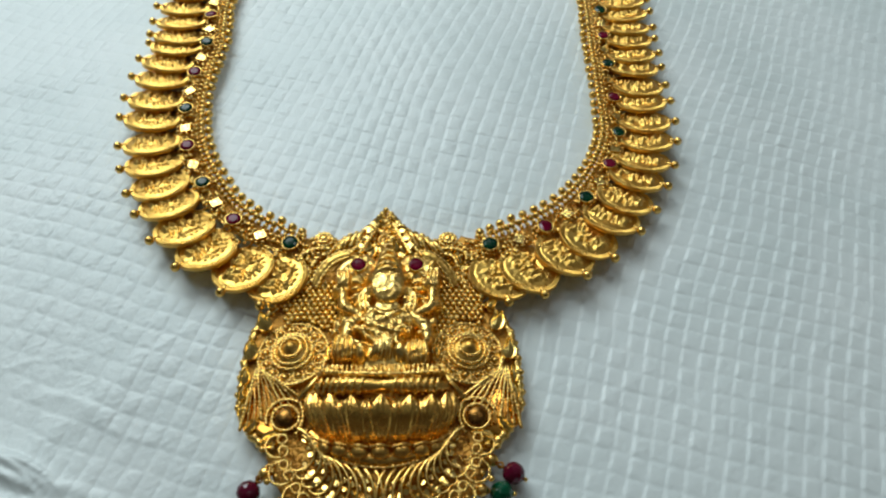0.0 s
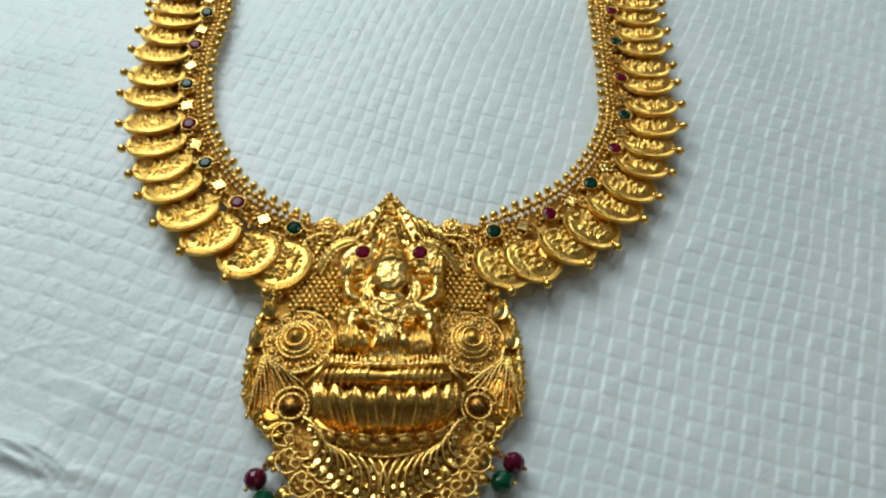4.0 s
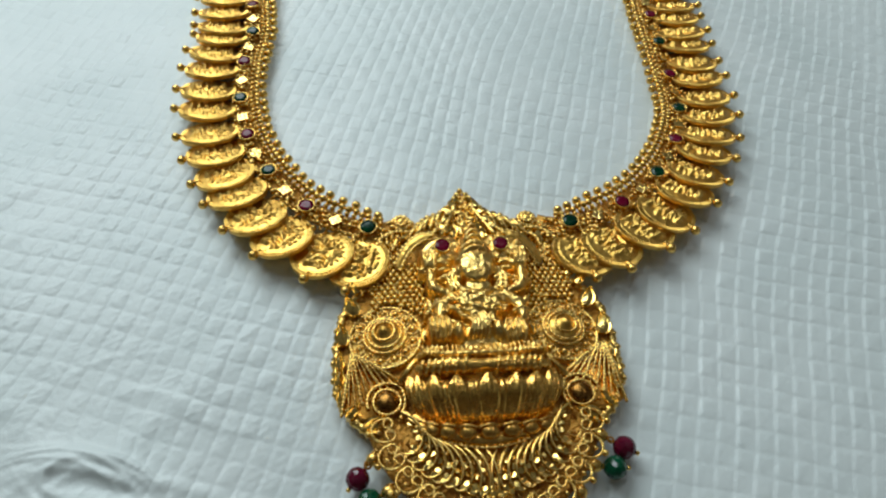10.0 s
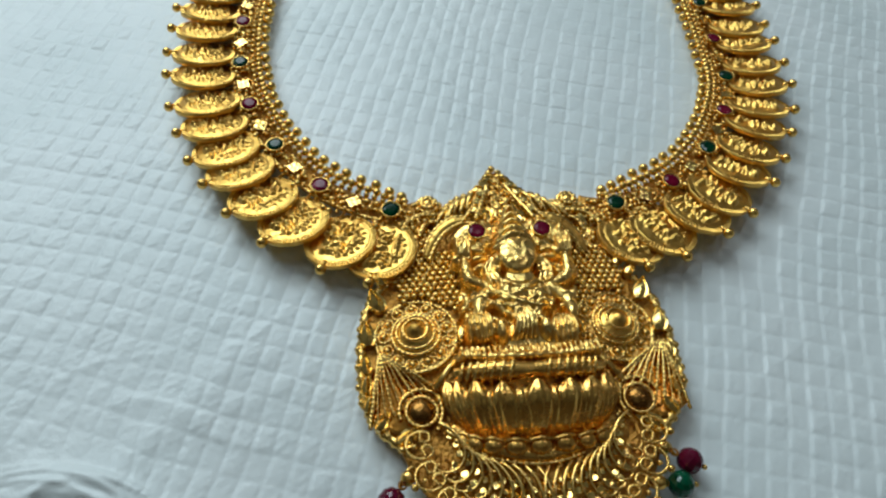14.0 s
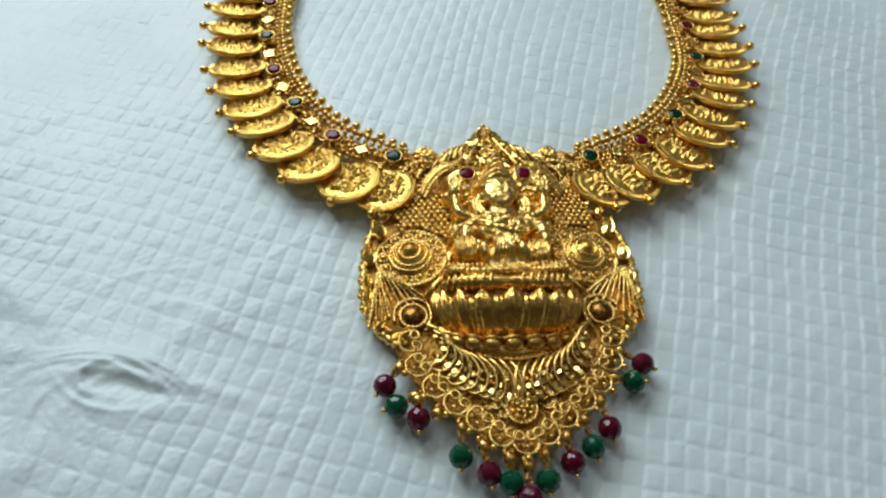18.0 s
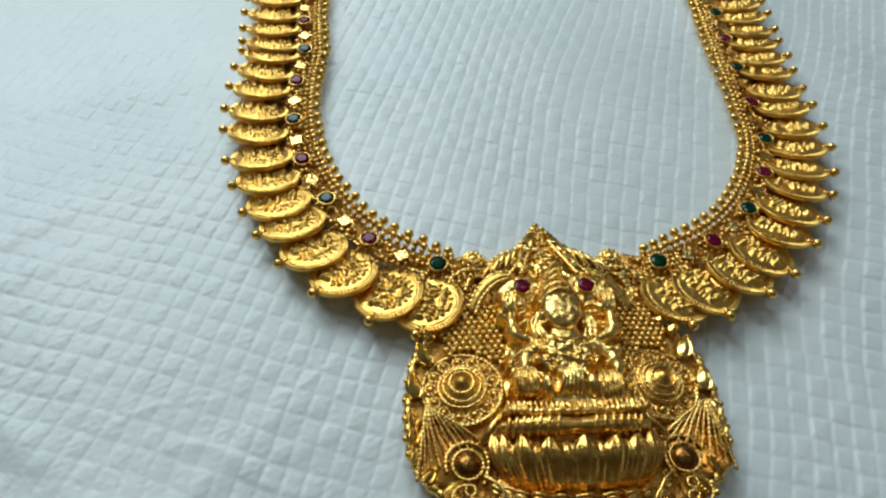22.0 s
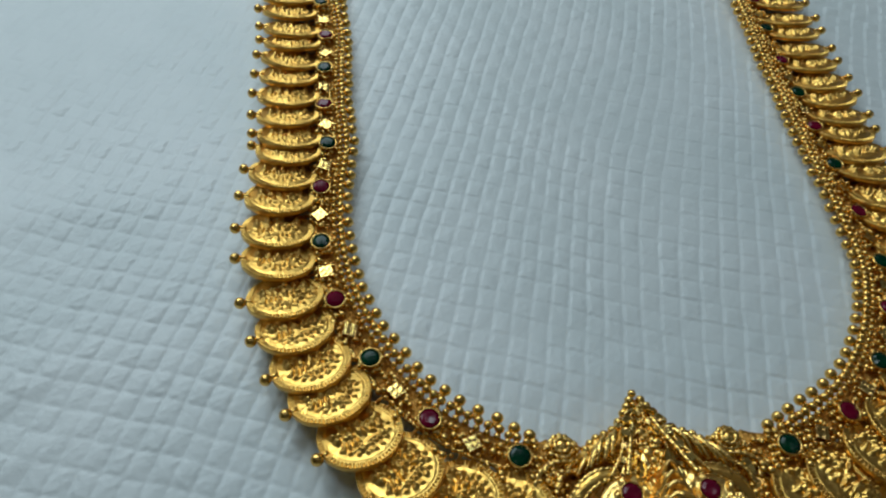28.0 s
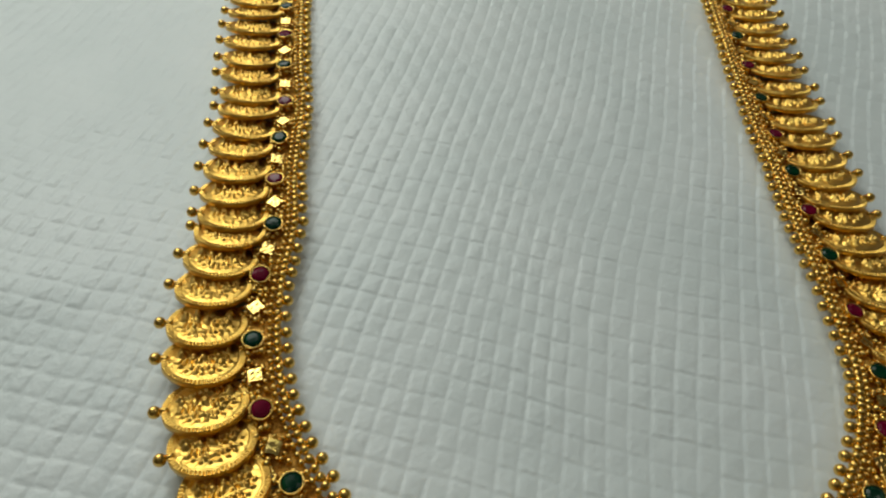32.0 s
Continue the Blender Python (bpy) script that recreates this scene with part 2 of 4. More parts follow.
def catmull(p, s):
    """The place at index s on the smooth curve through p, whose first point has index -1."""
    k = min(max(int(math.floor(s)) + 1, 1), len(p) - 3)
    s = s + 1 - k
    a, b, c, d = (np.array(q, float) for q in p[k - 1 : k + 3])
    return 0.5 * (2 * b + (c - a) * s + (2 * a - 5 * b + 4 * c - d) * s**2 + (3 * b - a - 3 * c + d) * s**3)


def smooth_line(points, n=8):
    """Points along a smooth curve through the given ones."""
    p = [np.array(q, float) for q in points]
    p = [2 * p[0] - p[1], *p, 2 * p[-1] - p[-2]]
    return np.array([catmull(p, s) for s in np.linspace(0, len(points) - 1, n * (len(points) - 1) + 1)])


rng = random.Random(7)


# ---- the unseen room round the table, toned for what the gold reflects ----
def box_wall(name, lo, hi, mat):
    bm = bmesh.new()
    bmesh.ops.create_cube(bm, size=1)
    for v in bm.verts:
        v.co = Vector([lo[k] if v.co[k] < 0 else hi[k] for k in range(3)]) * 1000
    me = mesh_of(name, bm, mat, False)
    return tagged(new(name, me), kind="structure")


box_wall("wall_north", (-2.2, 2.0, -0.1), (2.2, 2.1, 2.1), CEILING)
box_wall("wall_south", (-2.2, -2.1, -0.1), (2.2, -2.0, 2.1), SOUTH_BOUNCE)
box_wall("wall_west", (-2.2, -2.0, -0.1), (-2.1, 2.0, 2.1), WALL)
box_wall("wall_east", (2.1, -2.0, -0.1), (2.2, 2.0, 2.1), WALL)
box_wall("ceiling", (-2.2, -2.1, 2.1), (2.2, 2.1, 2.2), CEILING)
box_wall("floor", (-2.1, -2.0, -0.1), (2.1, 2.0, -0.0027), FLOOR)

# ---- cloth ----
TURN = radians(-16.5)
KNOT = (-69.5, -58.5)


def cloth_height(x, y):
    """Height of the embossed cloth in millimetres at x, y in millimetres."""
    c, s = np.cos(TURN), np.sin(TURN)
    kx, ky = x - KNOT[0], y - KNOT[1]
    far = np.hypot(kx, ky * 1.5)
    pull = np.exp(-((far / 11.0) ** 2))
    # the weave is dragged round the pucker
    a = 0.7 * pull
    x2, y2 = x + (np.cos(a) - 1) * kx - np.sin(a) * ky, y + (np.cos(a) - 1) * ky + np.sin(a) * kx
    u, v = c * x2 + s * y2, -s * x2 + c * y2
    within = 1 / (1 + np.exp((np.hypot((x - 3 - 0.05 * np.maximum(y - 75, 0)) / 55.0, np.minimum(y - 75, 0) / 84.0) - 1) * 30))
    inside = 1 / (1 + np.exp((np.hypot((x - 3) / 47.0, (y - 60) / 68.0) - 1) * 9))
    # east of the strands the weave leans further over, inside them a little less
    lean = 0.13 * (1 - within) / (1 + np.exp(-(x - 56) / 9.0)) - 0.05 * np.exp(-(((x - 8) / 18.0) ** 2) - ((y - 40) / 35.0) ** 2)
    u = u - lean * (v + 25)
    u = u + (0.4 * np.sin(v / 23.0) + 0.4 * np.sin(v / 9.3 + u / 31.0)) * (1 - 0.6 * within) + 0.1 * np.sin(v / 2.9 + u / 5.0)
    v = v + 0.6 * np.sin(u / 23.0 + 1.0) + 0.45 * np.sin(u / 9.0 + v / 40.0) + 0.12 * np.sin(u / 2.3 + v / 6.0)
    # every cell is a soft pillow with its own height; the seams across fade in and out
    iu, iv = np.floor(u / 3.45), np.floor(v / 4.35)
    own = np.modf(np.abs(np.sin(iu * 12.9898 + iv * 78.233) * 43758.5453))[0]
    also = np.modf(np.abs(np.sin(iu * 39.346 + iv * 11.135) * 24634.6345))[0]
    v = v + 0.35 * (also - 0.5) * (1 - 0.3 * inside)
    iv = np.floor(v / 4.35)
    du = 1.725 - np.abs((u / 3.45) % 1 - 0.5) * 3.45
    dv = 2.175 - np.abs((v / 4.35) % 1 - 0.5) * 4.35
    fade = 0.5 + 0.5 * np.sin(x / 19.0 + 1.3 * np.sin(y / 23.0) + 0.8) * np.sin(y / 17.0 + np.sin(x / 21.0))
    east = 1 / (1 + np.exp(-(x - 20) / 12.0))
    welted = east * (1 - inside)
    across = (0.6 + 0.4 * fade) * (1 - 0.4 * welted) * (1 + 0.05 * inside) * (0.8 + 0.35 * own)
    groove = np.maximum((0.7 + 0.4 * also) * (1 - 0.8 * welted) * (1 - 0.6 * inside * (1 - fade)) * np.exp(-((du / (0.2 + 0.14 * own)) ** 2)), across * np.exp(-((dv / (0.2 + 0.12 * also)) ** 2)))
    pillow = np.sin(np.pi * np.minimum(1, du / 1.725) / 2) * (1 - across + across * np.sin(np.pi * np.minimum(1, dv / 2.175) / 2))
    uneven = 0.75 + 0.3 * np.sin(x / 13.0 + np.sin(y / 11.0)) * np.sin(y / 15.0 + np.sin(x / 17.0))
    uneven *= 1 - 0.55 * np.exp(-(((x - 4) / 28) ** 2) - ((y - 13) / 11) ** 2)
    uneven *= 1 - 0.8 * np.exp(-((far / 15.0) ** 2))
    h = (CELL - 0.05 * inside) * (1 - 0.2 / (1 + np.exp((x + 50) / 7.0))) * uneven * (0.75 + 0.5 * own) * (0.62 * (1 - groove) + 0.38 * (pillow + (1 - pillow) * welted))
    h += 0.05 * np.sin(u * 0.9 + 1) * np.sin(v * 0.7)
    # the weave also lies in shallow pleats: each line steps up, then sinks to the next
    run = ((u + 1.725) / 3.45 + 0.5) % 1
    step = np.clip(run / 0.14, 0, 1)
    step = step * step * (3 - 2 * step) * (1 - np.clip((run - 0.14) / 0.86, 0, 1))
    h += (0.06 + 0.17 * welted) * step * (0.5 + 0.6 * also) * (1 - 0.75 * np.exp(-((dv / 0.7) ** 2)))
    # inside the strands the seams across have a thin raised lip
    lip = ((v + 2.175) / 4.35 + 0.5) % 1 * 4.35
    h += 0.09 * inside * (0.4 + 0.8 * own) * np.exp(-(((lip - 0.45) / 0.3) ** 2)) * np.minimum(1, du / 0.5)
    # short crinkles that run off the seams, stronger in some cells
    fold = np.sin(u * 1.9 + 1.7 * np.sin(v * 1.3 + own * 6) + also * 6) * np.sin(v * 1.6 + 1.5 * np.sin(u * 1.1 + also * 6))
    h += 0.05 * (0.3 + own) * np.exp(-((fold / 0.35) ** 2)) * (1 - 0.6 * inside) * (1 - 0.85 * welted)
    # slow waves, creases and the pucker with its folds
    h += 0.35 * np.sin(x / 37.0 + 0.6) * np.sin(y / 41.0)
    out = 1 / (1 + np.exp(-(np.hypot(x - 3, y - 30) - 95) / 6.0))
    h += out * 1.2 * np.sin(x / 26.0 + y / 60.0)
    for x0, y0, x1, y1, wide, tall, bend in CREASES:
        dx, dy = x1 - x0, y1 - y0
        lng = math.hypot(dx, dy)
        t = ((x - x0) * dx + (y - y0) * dy) / lng
        d = ((y - y0) * dx - (x - x0) * dy) / lng + 0.8 * np.sin(t / 7.0) - bend * 4 * t * (lng - t) / lng**2
        h += tall * np.exp(-((d / wide) ** 2)) / (1 + np.exp(-(t - 3) / 3.0)) / (1 + np.exp((t - lng + 3) / 3.0))
    # fine irregular wrinkles between the pucker and the pendant
    worn = np.exp(-(((x + 52) / 24.0) ** 2) - ((y + 46) / 18.0) ** 2)
    line = np.sin((x * 0.62 - y) / 4.6 + 1.6 * np.sin(x / 8.3 + y / 14.0) + 1.1 * np.sin(y / 5.1 - x / 19.0))
    h += 0.24 * worn * np.exp(-((line / 0.28) ** 2)) * (0.5 + 0.5 * np.sin(x / 5.7 + 2 * np.sin(y / 6.3)))
    # the pucker: a soft mound with an eye-shaped hollow and a hooked fold at its left end
    p, q = 0.978 * (x + 67.0) - 0.206 * (y + 58.6), 0.206 * (x + 67.0) + 0.978 * (y + 58.6)
    h += 0.8 * np.exp(-((p / 14.0) ** 2) - ((q - 1.0) / 7.0) ** 2)
    h -= 0.65 * np.exp(-((p / 5.5) ** 2) - ((q + 0.2 + 0.03 * p * p) / 2.1) ** 2)
    h -= 0.5 * np.exp(-(((p - 7) / 4.5) ** 2) - ((q + 0.2) / 1.1) ** 2)
    hook, turn = np.hypot(p + 3.6, (q - 0.2) * 1.15), np.degrees(np.arctan2(q - 0.2, p + 3.6)) % 360
    h += 0.5 * np.exp(-(((hook - 3.2) / 0.8) ** 2)) / (1 + np.exp(-(turn - 80) / 12.0)) / (1 + np.exp((turn - 285) / 12.0))
    return h - 0.55


CELL = 0.31
CREASES = (
    # x, y to x, y, width, height, bend
    (-77.0, -56.6, -56.2, -62.0, 0.8, 0.6, 3.6),
    (-76.0, -55.2, -55.4, -60.6, 0.7, 0.55, 3.8),
    (-74.5, -54.2, -55.0, -59.0, 0.75, 0.5, 3.4),
    (-78.0, -53.0, -56.0, -57.4, 1.0, 0.3, 2.4),
    (-80.0, -54.6, -60.0, -61.6, 0.45, 0.42, 4.2),
    (-79.0, -53.4, -58.6, -60.2, 0.4, 0.38, 4.4),
    (-78.0, -51.8, -54.0, -61.0, 0.5, 0.34, 4.0),
    (-76.5, -58.8, -63.0, -62.6, 0.5, 0.4, -1.6),
    (-71.5, -58.6, -66.0, -56.6, 0.6, 0.45, 0.8),
    (-62.0, -57.0, -44.0, -62.0, 1.2, 0.35, 1.0),
    (-75.4, -57.0, -80.0, -69.0, 1.0, 0.6, -1.5),
    (-73.0, -60.0, -76.0, -70.0, 1.2, 0.35, -1.0),
    (-72.0, -62.6, -58.0, -63.0, 1.4, 0.35, -0.6),
    (-92, -62, -84, -80, 1.5, 0.9, 2.0),
    (-62, -52, -40, -32, 2.8, 0.32, 2.0),
    (-58, -50, -38, -40, 2.0, 0.22, 1.5),
    (-84, -52, -125, -44, 3.0, 0.8, 2.0),
    (-80, -48, -110, -26, 3.6, 0.7, 0.0),
    (-64, -66, -52, -100, 3.2, 0.6, 0.0),
    (-76, -68, -104, -92, 3.4, 0.8, 2.0),
    (-112, -8, -84, 12, 2.6, 0.28, 3.0),
    (-108, -16, -88, -2, 2.8, 0.3, 2.0),
    (-104, 4, -86, 18, 2.2, 0.22, 2.0),
    (-130, 40, -80, 48, 7.0, 0.5, 0.0),
    (-20, 8, 26, 4, 5.0, 0.3, 0.0),
)


def build_cloth():
    near = np.arange(-112, 112.1, 0.36)
    x = np.r_[-700, -500, -350, -260, -200, -170, np.arange(-150, -112.3, 0.6), near, np.arange(112.6, 166, 0.6), 180, 210, 260, 350, 500, 700]
    near = np.r_[np.arange(-92, 90, 0.36), np.arange(90, 200.1, 0.55)]
    y = np.r_[-600, -400, -280, -200, -150, -125, np.arange(-112, -92.3, 0.6), near, 220, 260, 330, 420, 550, 700]
    gx, gy = np.meshgrid(x, y)
    h = cloth_height(gx, gy)
    verts = np.stack([gx * MM, gy * MM, h * MM], -1).reshape(-1, 3)
    ny, nx = gx.shape
    i = np.arange(nx * ny).reshape(ny, nx)
    faces = np.stack([i[:-1, :-1], i[:-1, 1:], i[1:, 1:], i[1:, :-1]], -1).reshape(-1, 4)
    me = bpy.data.meshes.new("cloth")
    me.vertices.add(len(verts))
    me.vertices.foreach_set("co", verts.ravel())
    me.loops.add(faces.size)
    me.loops.foreach_set("vertex_index", faces.ravel())
    me.polygons.add(len(faces))
    me.polygons.foreach_set("loop_start", np.arange(len(faces)) * 4)
    me.polygons.foreach_set("use_smooth", np.ones(len(faces), bool))
    me.update(calc_edges=True)
    me.materials.append(CLOTH)
    return tagged(new("ground", me), "white quilted cloth with embossed squares and a pucker", "cloth", kind="structure")


build_cloth()


# ---- the necklace: two strands of shingled coins ----
def coin_mesh(seed):
    """A struck coin of radius 6.2: milled rim, sunken field, raised plain device. Its top looks along +z."""
    r = random.Random(seed)
    j = lambda: r.uniform(-0.12, 0.12)
    seg = 248
    radii = [0.195 * k for k in range(1, 26)] + [5.0, 5.15, 5.28, 5.4, 5.5, 5.75, 6.0, 6.12, 6.2]
    blobs = []  # right, up, half sizes, turn, height
    for k in range(9):
        a = radians(200 + 140 * k / 8)
        blobs.append((4.05 * math.cos(a), 4.05 * math.sin(a), 0.26, 0.26, 0.0, 0.26))
    for k in range(6):
        a = 2 * math.pi * k / 6
        blobs.append((2.1 + 1.1 * math.cos(a), -0.3 + 1.1 * math.sin(a), 0.5, 0.26, a + 1.57, 0.42))
    blobs.append((2.1, -0.3, 0.5, 0.5, 0.0, 0.5))
    for k in range(4):
        blobs.append((-3.2 + 0.72 * k, -1.1 - 0.14 * k, 0.24, 0.75, -0.5 + 0.12 * k, 0.42))
        blobs.append((-2.6 + 0.7 * k, 1.3 + 0.14 * k, 0.26, 0.62, 0.5 - 0.15 * k, 0.4))
    for p, q, w, t in ((-1.5, -0.1, 0.6, 0.8), (-0.1, 0.0, 0.6, 0.9), (0.7, 1.7, 0.6, 0.5), (3.3, 1.1, 0.45, 0.6), (-3.3, 0.3, 0.45, 0.6)):
        blobs.append((p + j(), q + j(), w, t, j(), 0.5))
        blobs.append((p + j(), q + t + 0.5, 0.46, 0.44, 0.0, 0.55))
    blobs.append((-0.3, -2.35, 2.6, 0.2, 0.06, 0.3))
    for k in range(5):
        blobs.append((-1.6 + 0.78 * k, -3.0 + 0.08 * abs(k - 2), 0.3, 0.3, 0.4, 0.32))
    for k in range(26):
        a, d = r.uniform(0, 2 * math.pi), 3.9 * math.sqrt(r.random())
        w = r.uniform(0.22, 0.36)
        blobs.append((d * math.cos(a), d * math.sin(a), w, w * r.choice((1, 1, 1.8)), r.uniform(-0.9, 0.9), r.uniform(0.2, 0.42)))
    rad, ang = np.meshgrid(np.array(radii), np.arange(seg) * 2 * np.pi / seg, indexing="ij")
    edge = 1 + 0.010 * np.sin(3 * ang + seed) + 0.004 * np.sin(11 * ang + 2 * seed)
    x, y = rad * edge * np.cos(ang), rad * edge * np.sin(ang)
    h = 0.34 - 0.006 * rad**2
    proud = np.zeros_like(h)
    for p, q, w, t, turn, tall in blobs:
        dx, dy = -y - p, x - q
        c, s = math.cos(turn), math.sin(turn)
        e = ((c * dx + s * dy) / w) ** 2 + ((c * dy - s * dx) / t) ** 2
        proud = np.maximum(proud, 1.6 * tall * np.exp(-(e**1.4) * 0.8))
    h = h + proud * (rad < 5.0) + 0.03 * np.sin(4.1 * x + seed) * np.sin(3.7 * y)
    tooth = np.array([-0.42, -0.1, 0.14, -0.1])[np.arange(seg) % 4][None, :]
    h = np.where(rad > 5.1, 0.07, h)
    h = np.where(rad > 5.35, 0.2 + tooth * np.where((rad > 5.45) & (rad < 6.05), 1.0, 0.35), h)
    h = np.where(rad > 6.15, 0.12, h)
    bm = bmesh.new()
    mid = bm.verts.new((0, 0, 0.35))
    rows = [[bm.verts.new((float(x[i, k]), float(y[i, k]), float(h[i, k]))) for k in range(seg)] for i in range(len(radii))]
    under = [bm.verts.new((v.co.x, v.co.y, -0.75)) for v in rows[-1]]
    rows.append(under)
    for k in range(seg):
        bm.faces.new((mid, rows[0][k], rows[0][(k + 1) % seg]))
    for a, b in zip(rows[:-1], rows[1:]):
        for k in range(seg):
            n = (k + 1) % seg
            bm.faces.new((a[k], b[k], b[n], a[n]))
    bm.faces.new(under[::-1])
    return mesh_of("coin", bm, SATIN)


def stone_mesh(name, mat, r):
    """A round cut stone with a flat table."""
    bm = bmesh.new()
    lathe(bm, [(r * 0.9, -0.5), (r, 0.0), (r * 0.93, 0.16), (r * 0.62, 0.34), (r * 0.1, 0.36)], 14)
    return mesh_of(name, bm, mat, False)


def setting_mesh():
    bm = bmesh.new()
    lathe(bm, [(1.2, -3.0), (1.45, -1.2), (1.62, -0.1), (1.68, 0.16), (1.56, 0.26), (1.42, 0.14), (1.38, -0.3)], 24)
    return mesh_of("stone_setting", bm, GOLD)


def square_mesh():
    """A small square plate with diamond-cut facets on a flared foot."""
    bm = bmesh.new()
    n, w = 5, 1.35
    top = [[bm.verts.new(((i / (n - 1) * 2 - 1) * w, (j / (n - 1) * 2 - 1) * w, 0.15 + (0.1 if i % 2 and j % 2 else 0.0))) for i in range(n)] for j in range(n)]
    for j in range(n - 1):
        for i in range(n - 1):
            bm.faces.new((top[j][i], top[j][i + 1], top[j + 1][i + 1], top[j + 1][i]))
    rim = [top[0][i] for i in range(n)] + [top[j][-1] for j in range(1, n)] + [top[-1][i] for i in range(n - 2, -1, -1)] + [top[j][0] for j in range(n - 2, 0, -1)]
    low = [bm.verts.new((v.co.x * 0.8, v.co.y * 0.8, -2.4)) for v in rim]
    for k in range(len(rim)):
        q = (k + 1) % len(rim)
        bm.faces.new((rim[k], low[k], low[q], rim[q]))
    bm.faces.new(low)
    return mesh_of("faceted_plate", bm, FACET, False)


def ball_mesh(name, r, mat, neck=0.0):
    """A bead; neck: length of the short pin towards -x that holds it."""
    bm = bmesh.new()
    add_ball(bm, (0, 0, 0), r, 14, 10)
    if neck:
        sweep(bm, [(-neck, 0, 0), (-r * 0.8, 0, 0)], 0.38, 8)
        sweep(bm, ring(-r * 1.05, 0, 0, 0.42, 10)[:, [2, 0, 1]] + np.array([-r * 1.05, r * 1.05, 0]), 0.16, 5, closed=True)
    return mesh_of(name, bm, mat)


LEFT = [(-7, -8.0), (-20, -9.6), (-32.9, -2.9), (-41.7, 8.5), (-47.5, 20.5), (-50.3, 33.4), (-50.7, 47.1), (-49.7, 59.4), (-50.7, 71.5), (-51.0, 83.9), (-51.0, 96.1), (-52.5, 109.6), (-53.5, 122), (-54.3, 134.5), (-55, 147), (-56, 160), (-57, 172), (-58, 184)]
RIGHT = [(9, -8.0), (22.0, -9.6), (34.4, -4.3), (44.8, 5.0), (52.0, 16.0), (55.9, 26.8), (56.9, 39.6), (57.5, 53.0), (58.0, 65), (58.8, 76.7), (59.3, 88.8), (60.3, 102), (61.4, 115), (62.7, 128), (64, 141), (65.4, 154), (66.8, 167), (68, 180)]
PERIODS = 14


def lift(s):
    """Height of the stones above the table along a strand."""
    return 3.2 + 2.1 * math.exp(-((max(s, 0) / 1.9) ** 2))


def along(curve, s, side):
    """Place, outward direction and its heading in degrees at index s."""
    p = catmull(curve, s)
    d = catmull(curve, s + 0.05) - catmull(curve, s - 0.05)
    d /= np.linalg.norm(d)
    out = np.array([-d[1], d[0]]) * side
    return p, out, math.degrees(math.atan2(out[1], out[0]))


necklace = tagged(new("necklace"), "gold coin necklace with red and green stones on quilted cloth", "necklace")
COINS = [coin_mesh(k) for k in (1, 2, 3)]
TIP = ball_mesh("tip_ball", 0.95, GOLD, 1.9)
EDGE = ball_mesh("edge_ball", 0.98, GOLD, 1.6)
SETTING = setting_mesh()
STONES = [stone_mesh("stone", GREEN, 1.36), stone_mesh("stone", RED, 1.36)]
SQUARE = square_mesh()


